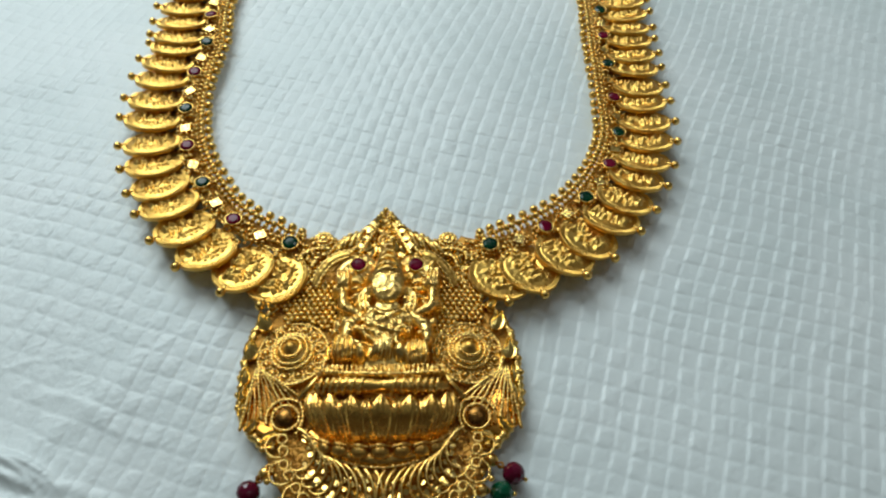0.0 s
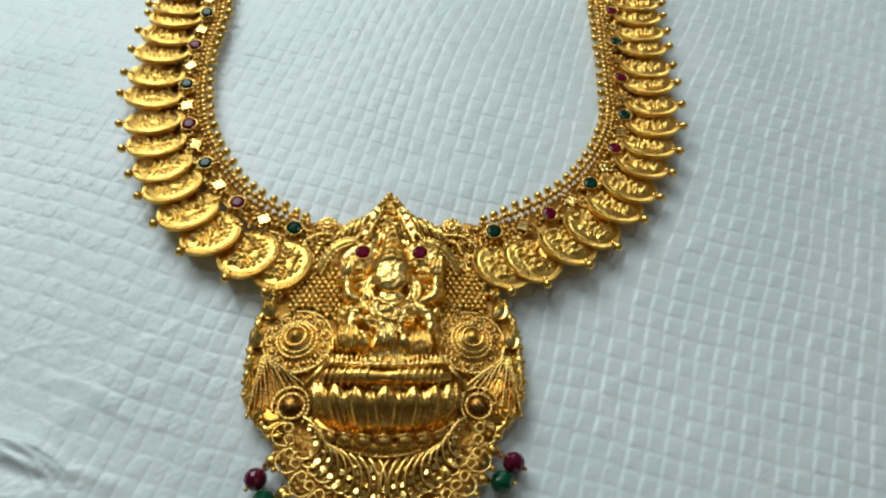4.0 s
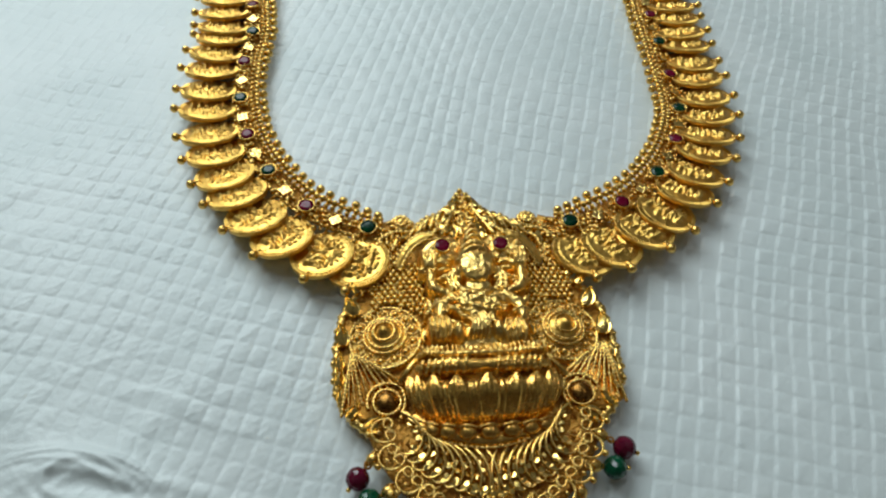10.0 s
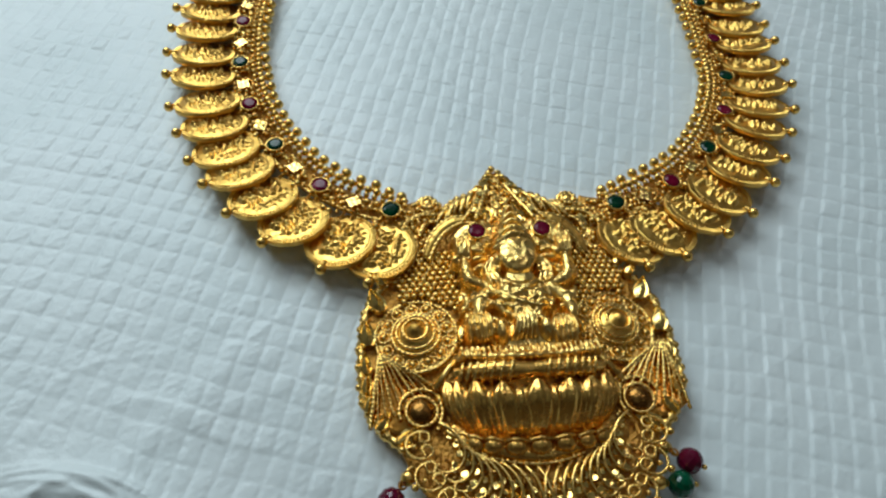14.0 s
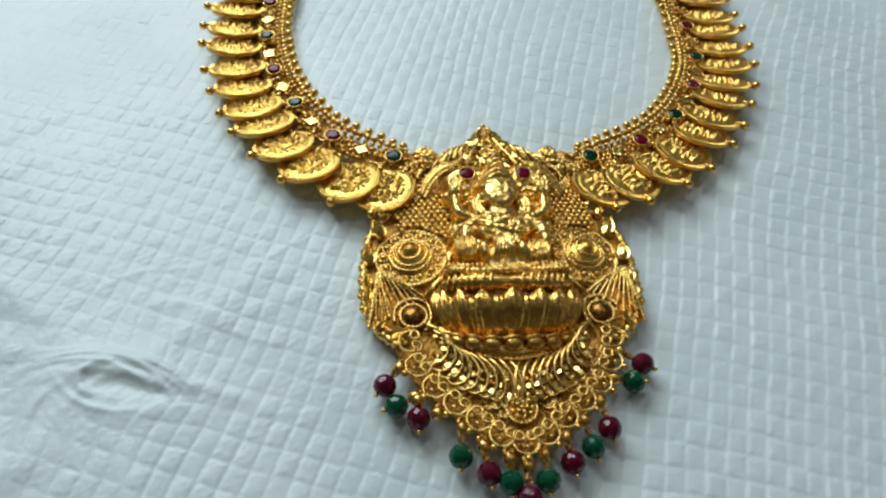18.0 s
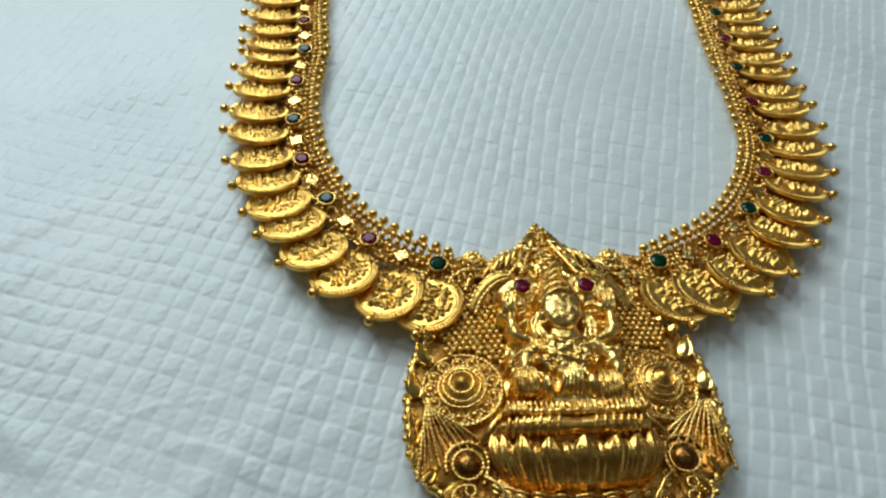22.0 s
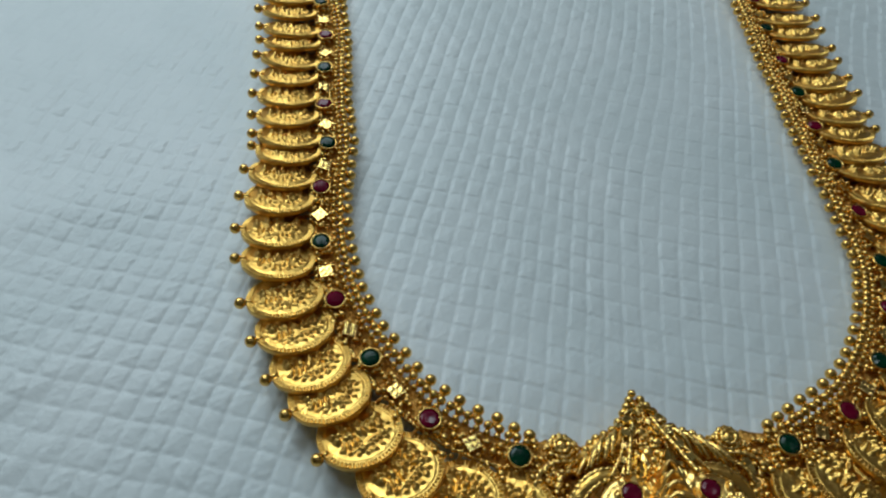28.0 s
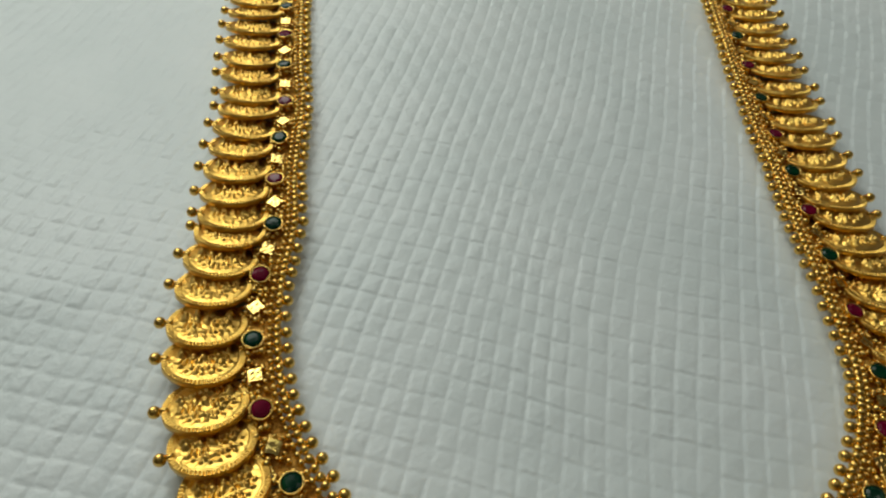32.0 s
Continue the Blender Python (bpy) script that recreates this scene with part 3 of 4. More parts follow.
def build_strand(curve, side):
    # coins: each one's edge towards the pendant lies over the coin before it
    for k in range(2 * PERIODS):
        s = k / 2 + (-0.08 if k % 2 else -0.03) + (0.07 if k == 0 else 0) + rng.uniform(-0.02, 0.02)
        if side > 0:
            s -= 0.14 * min(1.0, max(0.0, (s - 1.0) / 2.0))
        p, out, head = along(curve, s, side)
        q = p + out * ((7.7 if side > 0 else 6.8) + (0.85 if side > 0 else 0.6) * math.exp(-(((s - (1.3 if side > 0 else 0.8)) / 1.5) ** 2)))
        steep = min(1.0, max(0.0, (s - 0.3) / 2.6))
        tilt = 12 + 9 * steep + rng.uniform(-2, 2)
        z = lift(s) * 0.55 + 0.9
        m = at(q[0], q[1], z, rz=head) @ pose(0, 0, 0, -side * tilt * -1, -4 + rng.uniform(-3, 3), 0) @ pose(0, 0, 0, 0, 0, -90 + rng.uniform(-6, 6)) @ Matrix.Scale(1.06, 4)
        coin = place("coin", COINS[k % 3], necklace, m)
        place("tip_ball", TIP, coin, at(0, 7.1, 0.15, rz=90))
    base, grains, links = bmesh.new(), bmesh.new(), bmesh.new()
    inner, outer, middle = [], [], []
    for k in range(PERIODS * 16):
        s = k / 16 - 0.6
        p, out, head = along(curve, s, side)
        z = lift(s) - 1.9
        inner.append((*(p - out * 3.0), z - 0.3))
        outer.append((*(p + out * 1.5), z - 0.2))
        middle.append((*(p - out * 1.1), z - 0.1))
    rows = []
    for a, b in zip(inner, outer):
        w = np.subtract(b, a)
        rows.append([base.verts.new(flat(np.add(a, w * t) + np.array([0, 0, dz]))) for t, dz in ((0, -0.5), (0, 0.15), (0.2, 0.3), (0.8, 0.3), (1, 0.15), (1, -0.5))])
    for a, b in zip(rows[:-1], rows[1:]):
        for j in range(6):
            base.faces.new((a[j], a[(j + 1) % 6], b[(j + 1) % 6], b[j]))
    base.faces.new(rows[0])
    base.faces.new(rows[-1][::-1])
    band = part("chain_band", base, SHADED, necklace)
    rail = bmesh.new()
    sweep(rail, [(x, y, z + 0.35) for x, y, z in outer], 0.36, 6, rope=0.3, pitch=0.9)
    part("twisted_wire", rail, GOLD, band)
    for k in range(PERIODS * 2):
        s = k / 2
        p, out, head = along(curve, s, side)
        z = lift(s)
        if k % 2 == 0:
            cup = place("stone_setting", SETTING, necklace, at(p[0], p[1], z - 0.1, rng.uniform(-5, 5), rng.uniform(-5, 5), head, s=1.12))
            place("stone", STONES[(k // 2) % 2], cup, at(0, 0, 0.1, rz=rng.uniform(0, 90)), ("dark green", "dark red")[(k // 2) % 2] + " cut stone")
        else:
            place("faceted_plate", SQUARE, necklace, at(p[0], p[1], z - 0.5, rng.uniform(-8, 8), rng.uniform(-8, 8), head + 45 * (k % 4 == 1) + rng.uniform(-8, 8), s=0.82))
        for j in range(9):
            a = 2 * math.pi * j / 9 + 0.2
            r = 2.05 if k % 2 == 0 else 1.9
            add_ball(grains, (p[0] + r * math.cos(a), p[1] + r * math.sin(a), z - 0.95 + rng.uniform(-0.15, 0.2)), rng.uniform(0.38, 0.55), 7, 5)
        # cross links that hold the coin
        for off in (-0.06, 0.06):
            a, o, _ = along(curve, s + off, side)
            sweep(links, [(*(a - o * 3.0), z - 2.0), (*(a + o * 1.5), z - 1.7), (*(a + o * 3.2), z - 2.0)], 0.33, 5)
    part("cross_link", links, SHADED, necklace, kind="stuff")
    for k in range(-1, PERIODS * 4):
        s = k / 4 + 0.1
        p, out, head = along(curve, s, side)
        z = lift(s)
        ease = 0.62 + 0.38 * min(1.0, max(0.0, (s + 0.2) / 0.6))
        w = (5.35 + 0.4 * math.exp(-max(s, 0))) * ease + rng.uniform(-0.15, 0.15)
        place("edge_ball", EDGE, necklace, at(*(p - out * w), z - 0.75 + rng.uniform(-0.2, 0.2), rz=head + 180))
        for dist, dz, r in ((3.85, -0.6, 0.8), (2.6, -0.7, 0.6)):
            for off in (-0.062, 0.062):
                a, o, _ = along(curve, s + off + rng.uniform(-0.01, 0.01), side)
                add_ball(grains, (*(a - o * dist * ease), z + dz), r * (0.6 + 0.4 * ease), 8, 6)
    for k in range(-6, PERIODS * 14):
        s = k / 14
        if s > -0.1 and min(abs(s % 0.5), abs(0.5 - s % 0.5)) < 0.1:
            continue
        for dist in (-1.3, -0.2, 0.9, 1.9) + ((2.7, 3.4) if s < 1.3 else ()):
            if rng.random() < (0.3 if s < 0.4 else 0.6):
                continue
            a, o, _ = along(curve, s + rng.uniform(-0.012, 0.012), side)
            add_ball(grains, (*(a + o * (dist + rng.uniform(-0.15, 0.15))), lift(s) - 1.25 + rng.uniform(-0.2, 0.35)), rng.uniform(0.36, 0.78), 7, 5)
    part("granulation", grains, GOLD, necklace, "clusters of tiny gold grains", kind="stuff")


build_strand(LEFT, 1)
build_strand(RIGHT, -1)


# ---- the pendant ----
pendant = tagged(new("pendant"), "large gold temple pendant with seated relief and hanging beads", "pendant")
pendant.matrix_world = at(-0.1, 0, 0, rz=0.4)


def base(x, y):
    """Height of the domed back plate."""
    return 2.4 + 1.4 * (1 - (x / 27.0) ** 2 - ((y + 38) / 38.0) ** 2)


def both(points):
    """A closed outline from its right half, top to bottom."""
    return points + [(-x * 1.03, y) for x, y in reversed(points) if abs(x) > 0.01]


OUTLINE = [(0, 0.2), (2.8, -3.8), (5.8, -6.8), (10, -9), (14, -12.5), (16.5, -18), (20.5, -23), (23.8, -26.5), (25.6, -32), (26.1, -40), (25.6, -45.6), (23.4, -49.8), (20.2, -53.0), (18.4, -57.6), (15.0, -62.8), (11.6, -66.0), (8.0, -69.0), (4.4, -71.9), (0, -74.2)]
bm = bmesh.new()
half = [tuple(p) for p in smooth_line(OUTLINE, 4)]
slab(bm, both(half), 1.1, 2.3, 0.3, 1.4, (0, -38))
part("back_plate", bm, SHADED, pendant, "gold back plate with crevice shade in its colour")

# beaded edge with a few larger balls
RIMBALL = ball_mesh("rim_ball", 0.6, GOLD)
line = smooth_line(OUTLINE[6:13], 8)
far = np.r_[0, np.cumsum(np.linalg.norm(np.diff(line, axis=0), axis=1))]
for sgn in (1, -1):
    bm = bmesh.new()
    grow = -0.35 if sgn > 0 else 0.1
    sweep(bm, [(sgn * (x + grow), y, 2.2) for x, y in line], 0.85, 8, rope=0.24, pitch=1.5)
    part("edge_wire", bm, GOLD, pendant)
    for d in np.arange(1.0, far[-1], 3.3):
        d += rng.uniform(-0.5, 0.5)
        x, y = np.interp(d, far, line[:, 0]), np.interp(d, far, line[:, 1])
        place("rim_ball", RIMBALL, pendant, at(sgn * (x + grow + 0.6), y - 0.1, 2.3 + rng.uniform(-0.2, 0.2)))


# crest
bm = bmesh.new()
slab(bm, both([tuple(p) for p in smooth_line([(0, 0.2), (2.2, -2.6), (4.6, -5.4), (7.6, -6.6), (9.3, -8.4), (6.5, -10.4), (3.4, -11), (0, -12)], 4)]), 2.2, 3.6, 0.4, 0.8, (0, -7))
part("crest", bm, SHADED, pendant)
bm = bmesh.new()
for sgn in (1, -1):
    edge = smooth_line([(0.9, -0.8), (2.4, -3.0), (4.8, -5.7), (7.6, -6.9), (9.6, -8.6)], 10)
    for p in edge[::5]:
        add_ball(bm, (sgn * p[0], p[1], 4.1), 0.78, 10, 7)
    for k in range(30):
        y = rng.uniform(-8.5, -1.5)
        x = rng.uniform(0, max(0.2, min(2.2, -y * 0.7)))
        add_ball(bm, (sgn * x, y, 4.05 + rng.uniform(0, 0.5)), rng.uniform(0.3, 0.6), 7, 5)
part("crest_grain", bm, GOLD, pendant, kind="stuff")
part_ball = ball_mesh("crest_ball", 0.7, GOLD)
place("crest_ball", part_ball, pendant, at(-0.2, 0.35, 4.1))


def leaf_bm(length, wide, tall):
    """A pointed leaf along +y with a sharp middle ridge and a rolled rim."""
    b = bmesh.new()
    n = 9
    rows = []
    for k in range(n):
        t = k / (n - 1)
        w = wide * math.sin(math.pi * min(0.98, t * 0.88 + 0.1)) ** 0.8 * (1 - 0.55 * t)
        y = length * t
        z = tall * math.sin(math.pi * (0.15 + 0.8 * t))
        rows.append([b.verts.new(v) for v in ((-w, y, -0.6), (-w, y, 0.25), (-w * 0.72, y, 0.1), (0, y, z), (w * 0.72, y, 0.1), (w, y, 0.25), (w, y, -0.6))])
    for a, c in zip(rows[:-1], rows[1:]):
        for j in range(6):
            b.faces.new((a[j], a[j + 1], c[j + 1], c[j]))
    b.faces.new(rows[0])
    b.faces.new(rows[-1][::-1])
    return b


LEAF = mesh_of("leaf", leaf_bm(4.6, 1.75, 0.8), FACET, False)
SMALL_LEAF = mesh_of("leaf", leaf_bm(3.4, 1.2, 0.6), FACET, False)
for x, y, z, turn, big in (
    (22.0, -30.0, 3.5, -24, 1), (24.4, -36.2, 3.2, -8, 1), (25.0, -41.0, 3.0, -2, 0), (25.2, -44.2, 2.9, 6, 0), (25.0, -47.4, 2.9, 14, 0), (23.6, -50.4, 2.8, 34, 0), (20.6, -52.8, 2.8, 60, 1),
    (19.6, -22.6, 3.6, -40, 0), (21.4, -24.8, 3.5, -30, 0), (2.0, -3.6, 4.6, 150, 0), (10.6, -9.8, 4.2, 110, 0),
    (4.2, -6.4, 4.4, 140, 0), (7.6, -8.6, 4.2, 120, 1), (16.0, -13.6, 3.6, 18, 1), (13.0, -11.2, 3.8, 70, 0),
):
    for sgn in (1, -1):
        place("leaf", LEAF if big else SMALL_LEAF, pendant, at(sgn * x - (0.5 if x > 18 else 0), y, z + (0.5 if x > 18 else 0), rz=turn * sgn, s=1.05 if x > 18 else 1.0))

# feathered arch bands over the figure
bm = bmesh.new()
lathe(bm, [(0.62, -0.5), (0.62, 0.0), (0.5, 0.12), (0.1, 0.14)], 10)
SHINER = mesh_of("sequin", bm, FACET, False)
bm = bmesh.new()
slab(bm, both([tuple(p) for p in smooth_line([(0, -1.6), (1.6, -5), (3.4, -9.5), (5.2, -13.6), (0, -14.8)], 4)]), 2.4, 4.6, 0.4, 0.2, (0, -9))
for k in range(150):
    y = -2.6 - 11.2 * math.sqrt(rng.random())
    x = 0.4 * (-y - 1.0) * rng.uniform(-1, 1)
    if k % 6:
        add_ball(bm, (x, y, 4.75 + rng.uniform(-0.1, 0.45)), rng.uniform(0.3, 0.62), 8, 6)
    else:
        add_ball(bm, (x, y, 4.8 + rng.uniform(0, 0.3)), rng.uniform(0.75, 1.15), 10, 7, (1, rng.uniform(0.6, 1.3), 0.7))
part("canopy", bm, GOLD, pendant, "granulated gold canopy", kind="stuff")
for sgn in (1, -1):
    bm = bmesh.new()
    slab(bm, [(sgn * x, y) for x, y in ((9.5, -7.4), (13, -5.6), (17, -7.4), (19.6, -11.5), (20.2, -17), (18.5, -20.5), (15.5, -18), (13, -12))], 1.4, 2.7, 0.3, 0.6, (sgn * 16, -12))
    for k in range(130):
        x = rng.uniform(10.5, 19.6)
        add_ball(bm, (sgn * x, rng.uniform(-20, -8) if x > 13 else rng.uniform(-11, -7), 2.9 + rng.uniform(0, 0.6)), rng.uniform(0.4, 0.65), 7, 5)
    part("granulation", bm, GOLD, pendant, kind="stuff")
    path = [(sgn * x, y, z) for x, y, z in smooth_line([(6.0, -13.2, 6.4), (8.6, -13.4, 6.4), (11.0, -14.6, 6.0), (13.0, -16.8, 5.2), (14.4, -19.6, 4.4)], 8)]
    bm = bmesh.new()
    sweep(bm, [(x, y, z - 0.3) for x, y, z in path], 0.6, 10, rope=0.1, pitch=1.4, taper=[0.5, 1, 1.05, 0.9, 0.5], wide=1.6)
    band = part("arch_band", bm, SATIN, pendant)
    bm = bmesh.new()
    for off in (-1.0, 1.0):
        sweep(bm, [(x + off * 0.5 * sgn, y + off * 0.75, z - 0.2) for x, y, z in path], 0.36, 6, rope=0.3, pitch=0.9)
    part("beaded_wire", bm, GOLD, band)
    bm = bmesh.new()
    slab(bm, [(sgn * x, y) for x, y in ((1.2, -2.6), (4.6, -5.6), (8.4, -7.0), (11.2, -9.4), (8.2, -10.8), (4.4, -9.6), (1.4, -9.0))], 2.6, 4.4, 0.4, 0.7, (sgn * 5, -7.6))
    part("wing", bm, SATIN, pendant)
    for k in range(6):
        bm = bmesh.new()
        pts = smooth_line([(sgn * (3.9 + 1.05 * k), -5.6 - 0.62 * k, 4.6), (sgn * (5.4 + 1.05 * k), -7.8 - 0.6 * k, 5.5), (sgn * (6.3 + 1.15 * k), -10.6 - 0.45 * k, 5.2)], 6)
        sweep(bm, pts + np.array([rng.uniform(-0.25, 0.25), rng.uniform(-0.3, 0.3), rng.uniform(-0.3, 0.35)]), rng.uniform(0.4, 0.62), 8, taper=[0.5, 1, 1, 0.7], wide=rng.uniform(0.8, 1.15))
        part("feather", bm, GOLD, pendant)
    bm = bmesh.new()
    sweep(bm, smooth_line([(sgn * 1.5, -4.2, 5.0), (sgn * 2.6, -7.2, 5.6), (sgn * 3.8, -10.4, 6.5), (sgn * 5.3, -14.2, 7.4)], 8), 0.45, 8, rope=0.2, pitch=1.0)
    sweep(bm, smooth_line([(sgn * 2.8, -5.0, 4.7), (sgn * 3.8, -7.4, 5.4), (sgn * 5.2, -10.6, 6.6), (sgn * 7.6, -14.0, 6.8)], 8), 0.34, 7, rope=0.25, pitch=0.8)
    part("canopy_ridge", bm, GOLD, pendant)
    for k, (x, y, turn) in enumerate(((3.0, -3.6, 60), (4.6, -5.8, 95), (6.6, -7.4, 70), (2.2, -7.2, 20), (8.6, -8.8, 110))):
        place("leaf", SMALL_LEAF, pendant, at(sgn * x + rng.uniform(-0.4, 0.4), y, 5.0 + 0.15 * k, rng.uniform(-20, 20), rng.uniform(-25, 25), sgn * turn + rng.uniform(-25, 25), s=rng.uniform(0.6, 0.85)))
    for k in range(4):
        place("sequin", SHINER, pendant, at(sgn * (2.5 + 0.85 * k), -4.6 - 2.3 * k, 5.6 + 0.4 * k, rng.uniform(-15, 15), rng.uniform(-15, 15), s=rng.uniform(1.0, 1.5)))
    # coiled knot where the strand meets the pendant
    bm = bmesh.new()
    for r, z in ((1.75, 4.0), (1.1, 4.5)):
        sweep(bm, ring(sgn * 13.2, -7.8, z, r, 20), 0.42, 6, closed=True, rope=0.25, pitch=0.9)
    add_ball(bm, (sgn * 13.2, -7.8, 4.0), 1.2, 12, 8, (1, 1, 0.8))
    sweep(bm, smooth_line([(sgn * 11, -10.0, 3.6), (sgn * 14.8, -10.4, 4.2), (sgn * 17.8, -12.6, 4.2), (sgn * 18.2, -15.6, 3.6)]), 0.5, 6, rope=0.25, pitch=1.0)
    sweep(bm, smooth_line([(sgn * 10.6, -11.6, 3.6), (sgn * 13.8, -12.2, 4.2), (sgn * 15.2, -15.0, 4.0)]), 0.5, 6, rope=0.25, pitch=1.0)
    part("coil", bm, GOLD, pendant)
    cup = place("stone_setting", SETTING, pendant, at(sgn * 5.8 + 0.5, -16.7, 7.4, s=1.05))
    place("stone", STONES[1], cup, at(0, 0, 0.1), "dark red cut stone")

# small leaves and curls beside the head
for x, y, z, turn, big in (
    (6.0, -19.2, 6.2, 40, 0), (8.4, -18.0, 6.0, 10, 0), (9.6, -21.5, 5.8, -20, 0), (5.4, -23.6, 6.4, 160, 0), (8.6, -24.6, 6.0, 120, 0),
    (6.8, -27.4, 6.2, 200, 1), (9.4, -28.6, 5.8, 170, 0), (3.4, -14.2, 6.4, 30, 0), (4.6, -12.4, 6.0, 60, 0), (2.0, -12.6, 6.2, 10, 0),
    (8.6, -14.6, 5.8, 75, 0), (6.6, -33.0, 6.4, 150, 0), (9.6, -34.4, 5.6, 190, 0),
):
    for sgn in (1, -1):
        place("leaf", LEAF if big else SMALL_LEAF, pendant, at(sgn * x + 0.3 + rng.uniform(-0.3, 0.3), y + rng.uniform(-0.3, 0.3), z - 0.2, rx=rng.uniform(-14, 14), ry=rng.uniform(-20, 20), rz=(turn + rng.uniform(-12, 12)) * sgn, s=rng.uniform(0.7, 0.95)))

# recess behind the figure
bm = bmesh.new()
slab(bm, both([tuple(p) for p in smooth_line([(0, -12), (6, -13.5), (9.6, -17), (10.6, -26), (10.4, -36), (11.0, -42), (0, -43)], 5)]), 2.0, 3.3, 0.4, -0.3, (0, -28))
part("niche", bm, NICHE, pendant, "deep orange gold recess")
bm = bmesh.new()
for k in range(21):
    a = radians(-25 + 230 * k / 20)
    add_ball(bm, (0.6 + 5.2 * math.cos(a), -21.6 + 6.0 * math.sin(a), 6.2), 0.46, 8, 6)
part("nimbus", bm, GOLD, pendant, "beaded halo", kind="stuff")


# the relief: a plain seated shape pressed out of sheet gold, one mesh
def relief():
    step = 0.14
    gx, gy = np.meshgrid(np.arange(-12.0, 12.01, step), np.arange(-44.6, -12.4, step))
    h = np.full(gx.shape, 3.6)

    def egg(x, y, top, sx, sy, turn=0.0, tall=None, power=0.5):
        nonlocal h
        tall = min(sx, sy) * 1.25 if tall is None else tall
        c, s = math.cos(radians(turn)), math.sin(radians(turn))
        dx, dy = gx - x, gy - y
        q = ((c * dx + s * dy) / sx) ** 2 + ((c * dy - s * dx) / sy) ** 2
        h = np.maximum(h, np.where(q < 1, top - tall + tall * np.maximum(0, 1 - q) ** power, 0))

    def stroke(points, r, tall=None, taper=None, rope=0.0, pitch=0.8):
        nonlocal h
        pts = smooth_line(points, 10)
        far = np.r_[0, np.cumsum(np.linalg.norm(np.diff(pts[:, :2], axis=0), axis=1))]
        fac = np.ones(len(pts)) if taper is None else np.interp(far / far[-1], np.linspace(0, 1, len(taper)), taper)
        for k in range(len(pts) - 1):
            for t in np.linspace(0, 1, max(2, int((far[k + 1] - far[k]) / 0.2)), endpoint=False):
                p = pts[k] + (pts[k + 1] - pts[k]) * t
                d = far[k] + (far[k + 1] - far[k]) * t
                rr = r * fac[k] * (1 + rope * math.sin(2 * math.pi * d / pitch))
                i0, i1 = int((p[1] - rr + 44.6) / step), int((p[1] + rr + 44.6) / step) + 2
                j0, j1 = int((p[0] - rr + 12.0) / step), int((p[0] + rr + 12.0) / step) + 2
                i0, j0 = max(i0, 0), max(j0, 0)
                sx, sy = gx[i0:i1, j0:j1], gy[i0:i1, j0:j1]
                q = ((sx - p[0]) ** 2 + (sy - p[1]) ** 2) / rr**2
                up = (rr if tall is None else tall) * np.sqrt(np.maximum(0, 1 - q))
                h[i0:i1, j0:j1] = np.maximum(h[i0:i1, j0:j1], np.where(q < 1, p[2] + up, 0))

    f = 0.7
    # backing that the forms grow out of
    egg(f, -30, 6.4, 10.6, 15.8, 0, 3.0, 0.9)
    for sgn in (1, -1):
        egg(f + sgn * 6.4, -17.0, 6.9, 4.8, 3.6, -35 * sgn, 1.8, 0.35)
    # shoulders, chest, lap
    egg(f, -29.6, 8.6, 6.6, 3.6, 0, 2.2)
    egg(f - 0.4, -32.6, 9.5, 4.6, 5.0, 0, 2.8)
    egg(f, -37.5, 8.8, 7.4, 4.2, 0, 2.6)
    # upper and lower limbs at the sides, each with its band
    for sgn in (1, -1):
        stroke([(f + sgn * 5.0, -29.0, 6.8), (f + sgn * 7.2, -31.4, 7.0), (f + sgn * 7.6, -34.6, 7.2)], 1.35, 1.7, [0.9, 1.1, 1, 0.8])
        stroke([(f + sgn * 5.6, -28.0, 6.2), (f + sgn * 8.4, -26.2, 6.4), (f + sgn * 8.8, -22.6, 6.4)], 1.15, 1.5, [0.8, 1, 1, 0.8])
        egg(f + sgn * 8.9, -20.4, 8.1, 1.5, 1.9, sgn * 10, 1.6)
        for k in range(4):
            stroke([(f + sgn * (7.9 + 0.62 * k), -21.6, 7.4), (f + sgn * (7.7 + 0.75 * k), -19.6, 7.8), (f + sgn * (8.2 + 0.6 * k), -17.9, 7.2)], 0.3, 0.5)
        for y in (-30.6, -32.6):
            stroke([(f + sgn * 5.9, y - 0.4, 7.8), (f + sgn * 7.2, y, 8.4), (f + sgn * 8.7, y - 0.5, 7.6)], 0.34, 0.5, rope=0.25)
        # hanging locks beside the neck
        for k in range(3):
            stroke([(f + sgn * (2.9 + 0.7 * k), -21.5 - 0.6 * k, 7.2), (f + sgn * (3.9 + 0.8 * k), -25.0, 7.4), (f + sgn * (3.2 + 0.9 * k), -28.4, 8.0)], 0.5, 0.8, [0.6, 1.1, 0.8, 1, 0.5], rope=0.12, pitch=1.1)
        egg(f + sgn * 3.3, -23.6, 8.9, 0.75, 1.1)
        egg(f + sgn * 3.5, -25.4, 8.9, 0.6, 0.7)
    # neck and stepped collar
    egg(f, -27.0, 8.9, 2.6, 2.0, 0, 1.4, 0.35)
    for k in range(2):
        r = 2.2 + 1.1 * k
        stroke([(f - r, -27.0 - 0.3 * k, 7.6 + 0.2 * k), (f - 0.6 * r, -28.0 - 0.8 * k, 8.3 + 0.3 * k), (f, -28.4 - 1.0 * k, 8.6 + 0.3 * k), (f + 0.6 * r, -28.0 - 0.8 * k, 8.3 + 0.3 * k), (f + r, -27.0 - 0.3 * k, 7.6 + 0.2 * k)], 0.36, 0.5, rope=0.25, pitch=0.7)
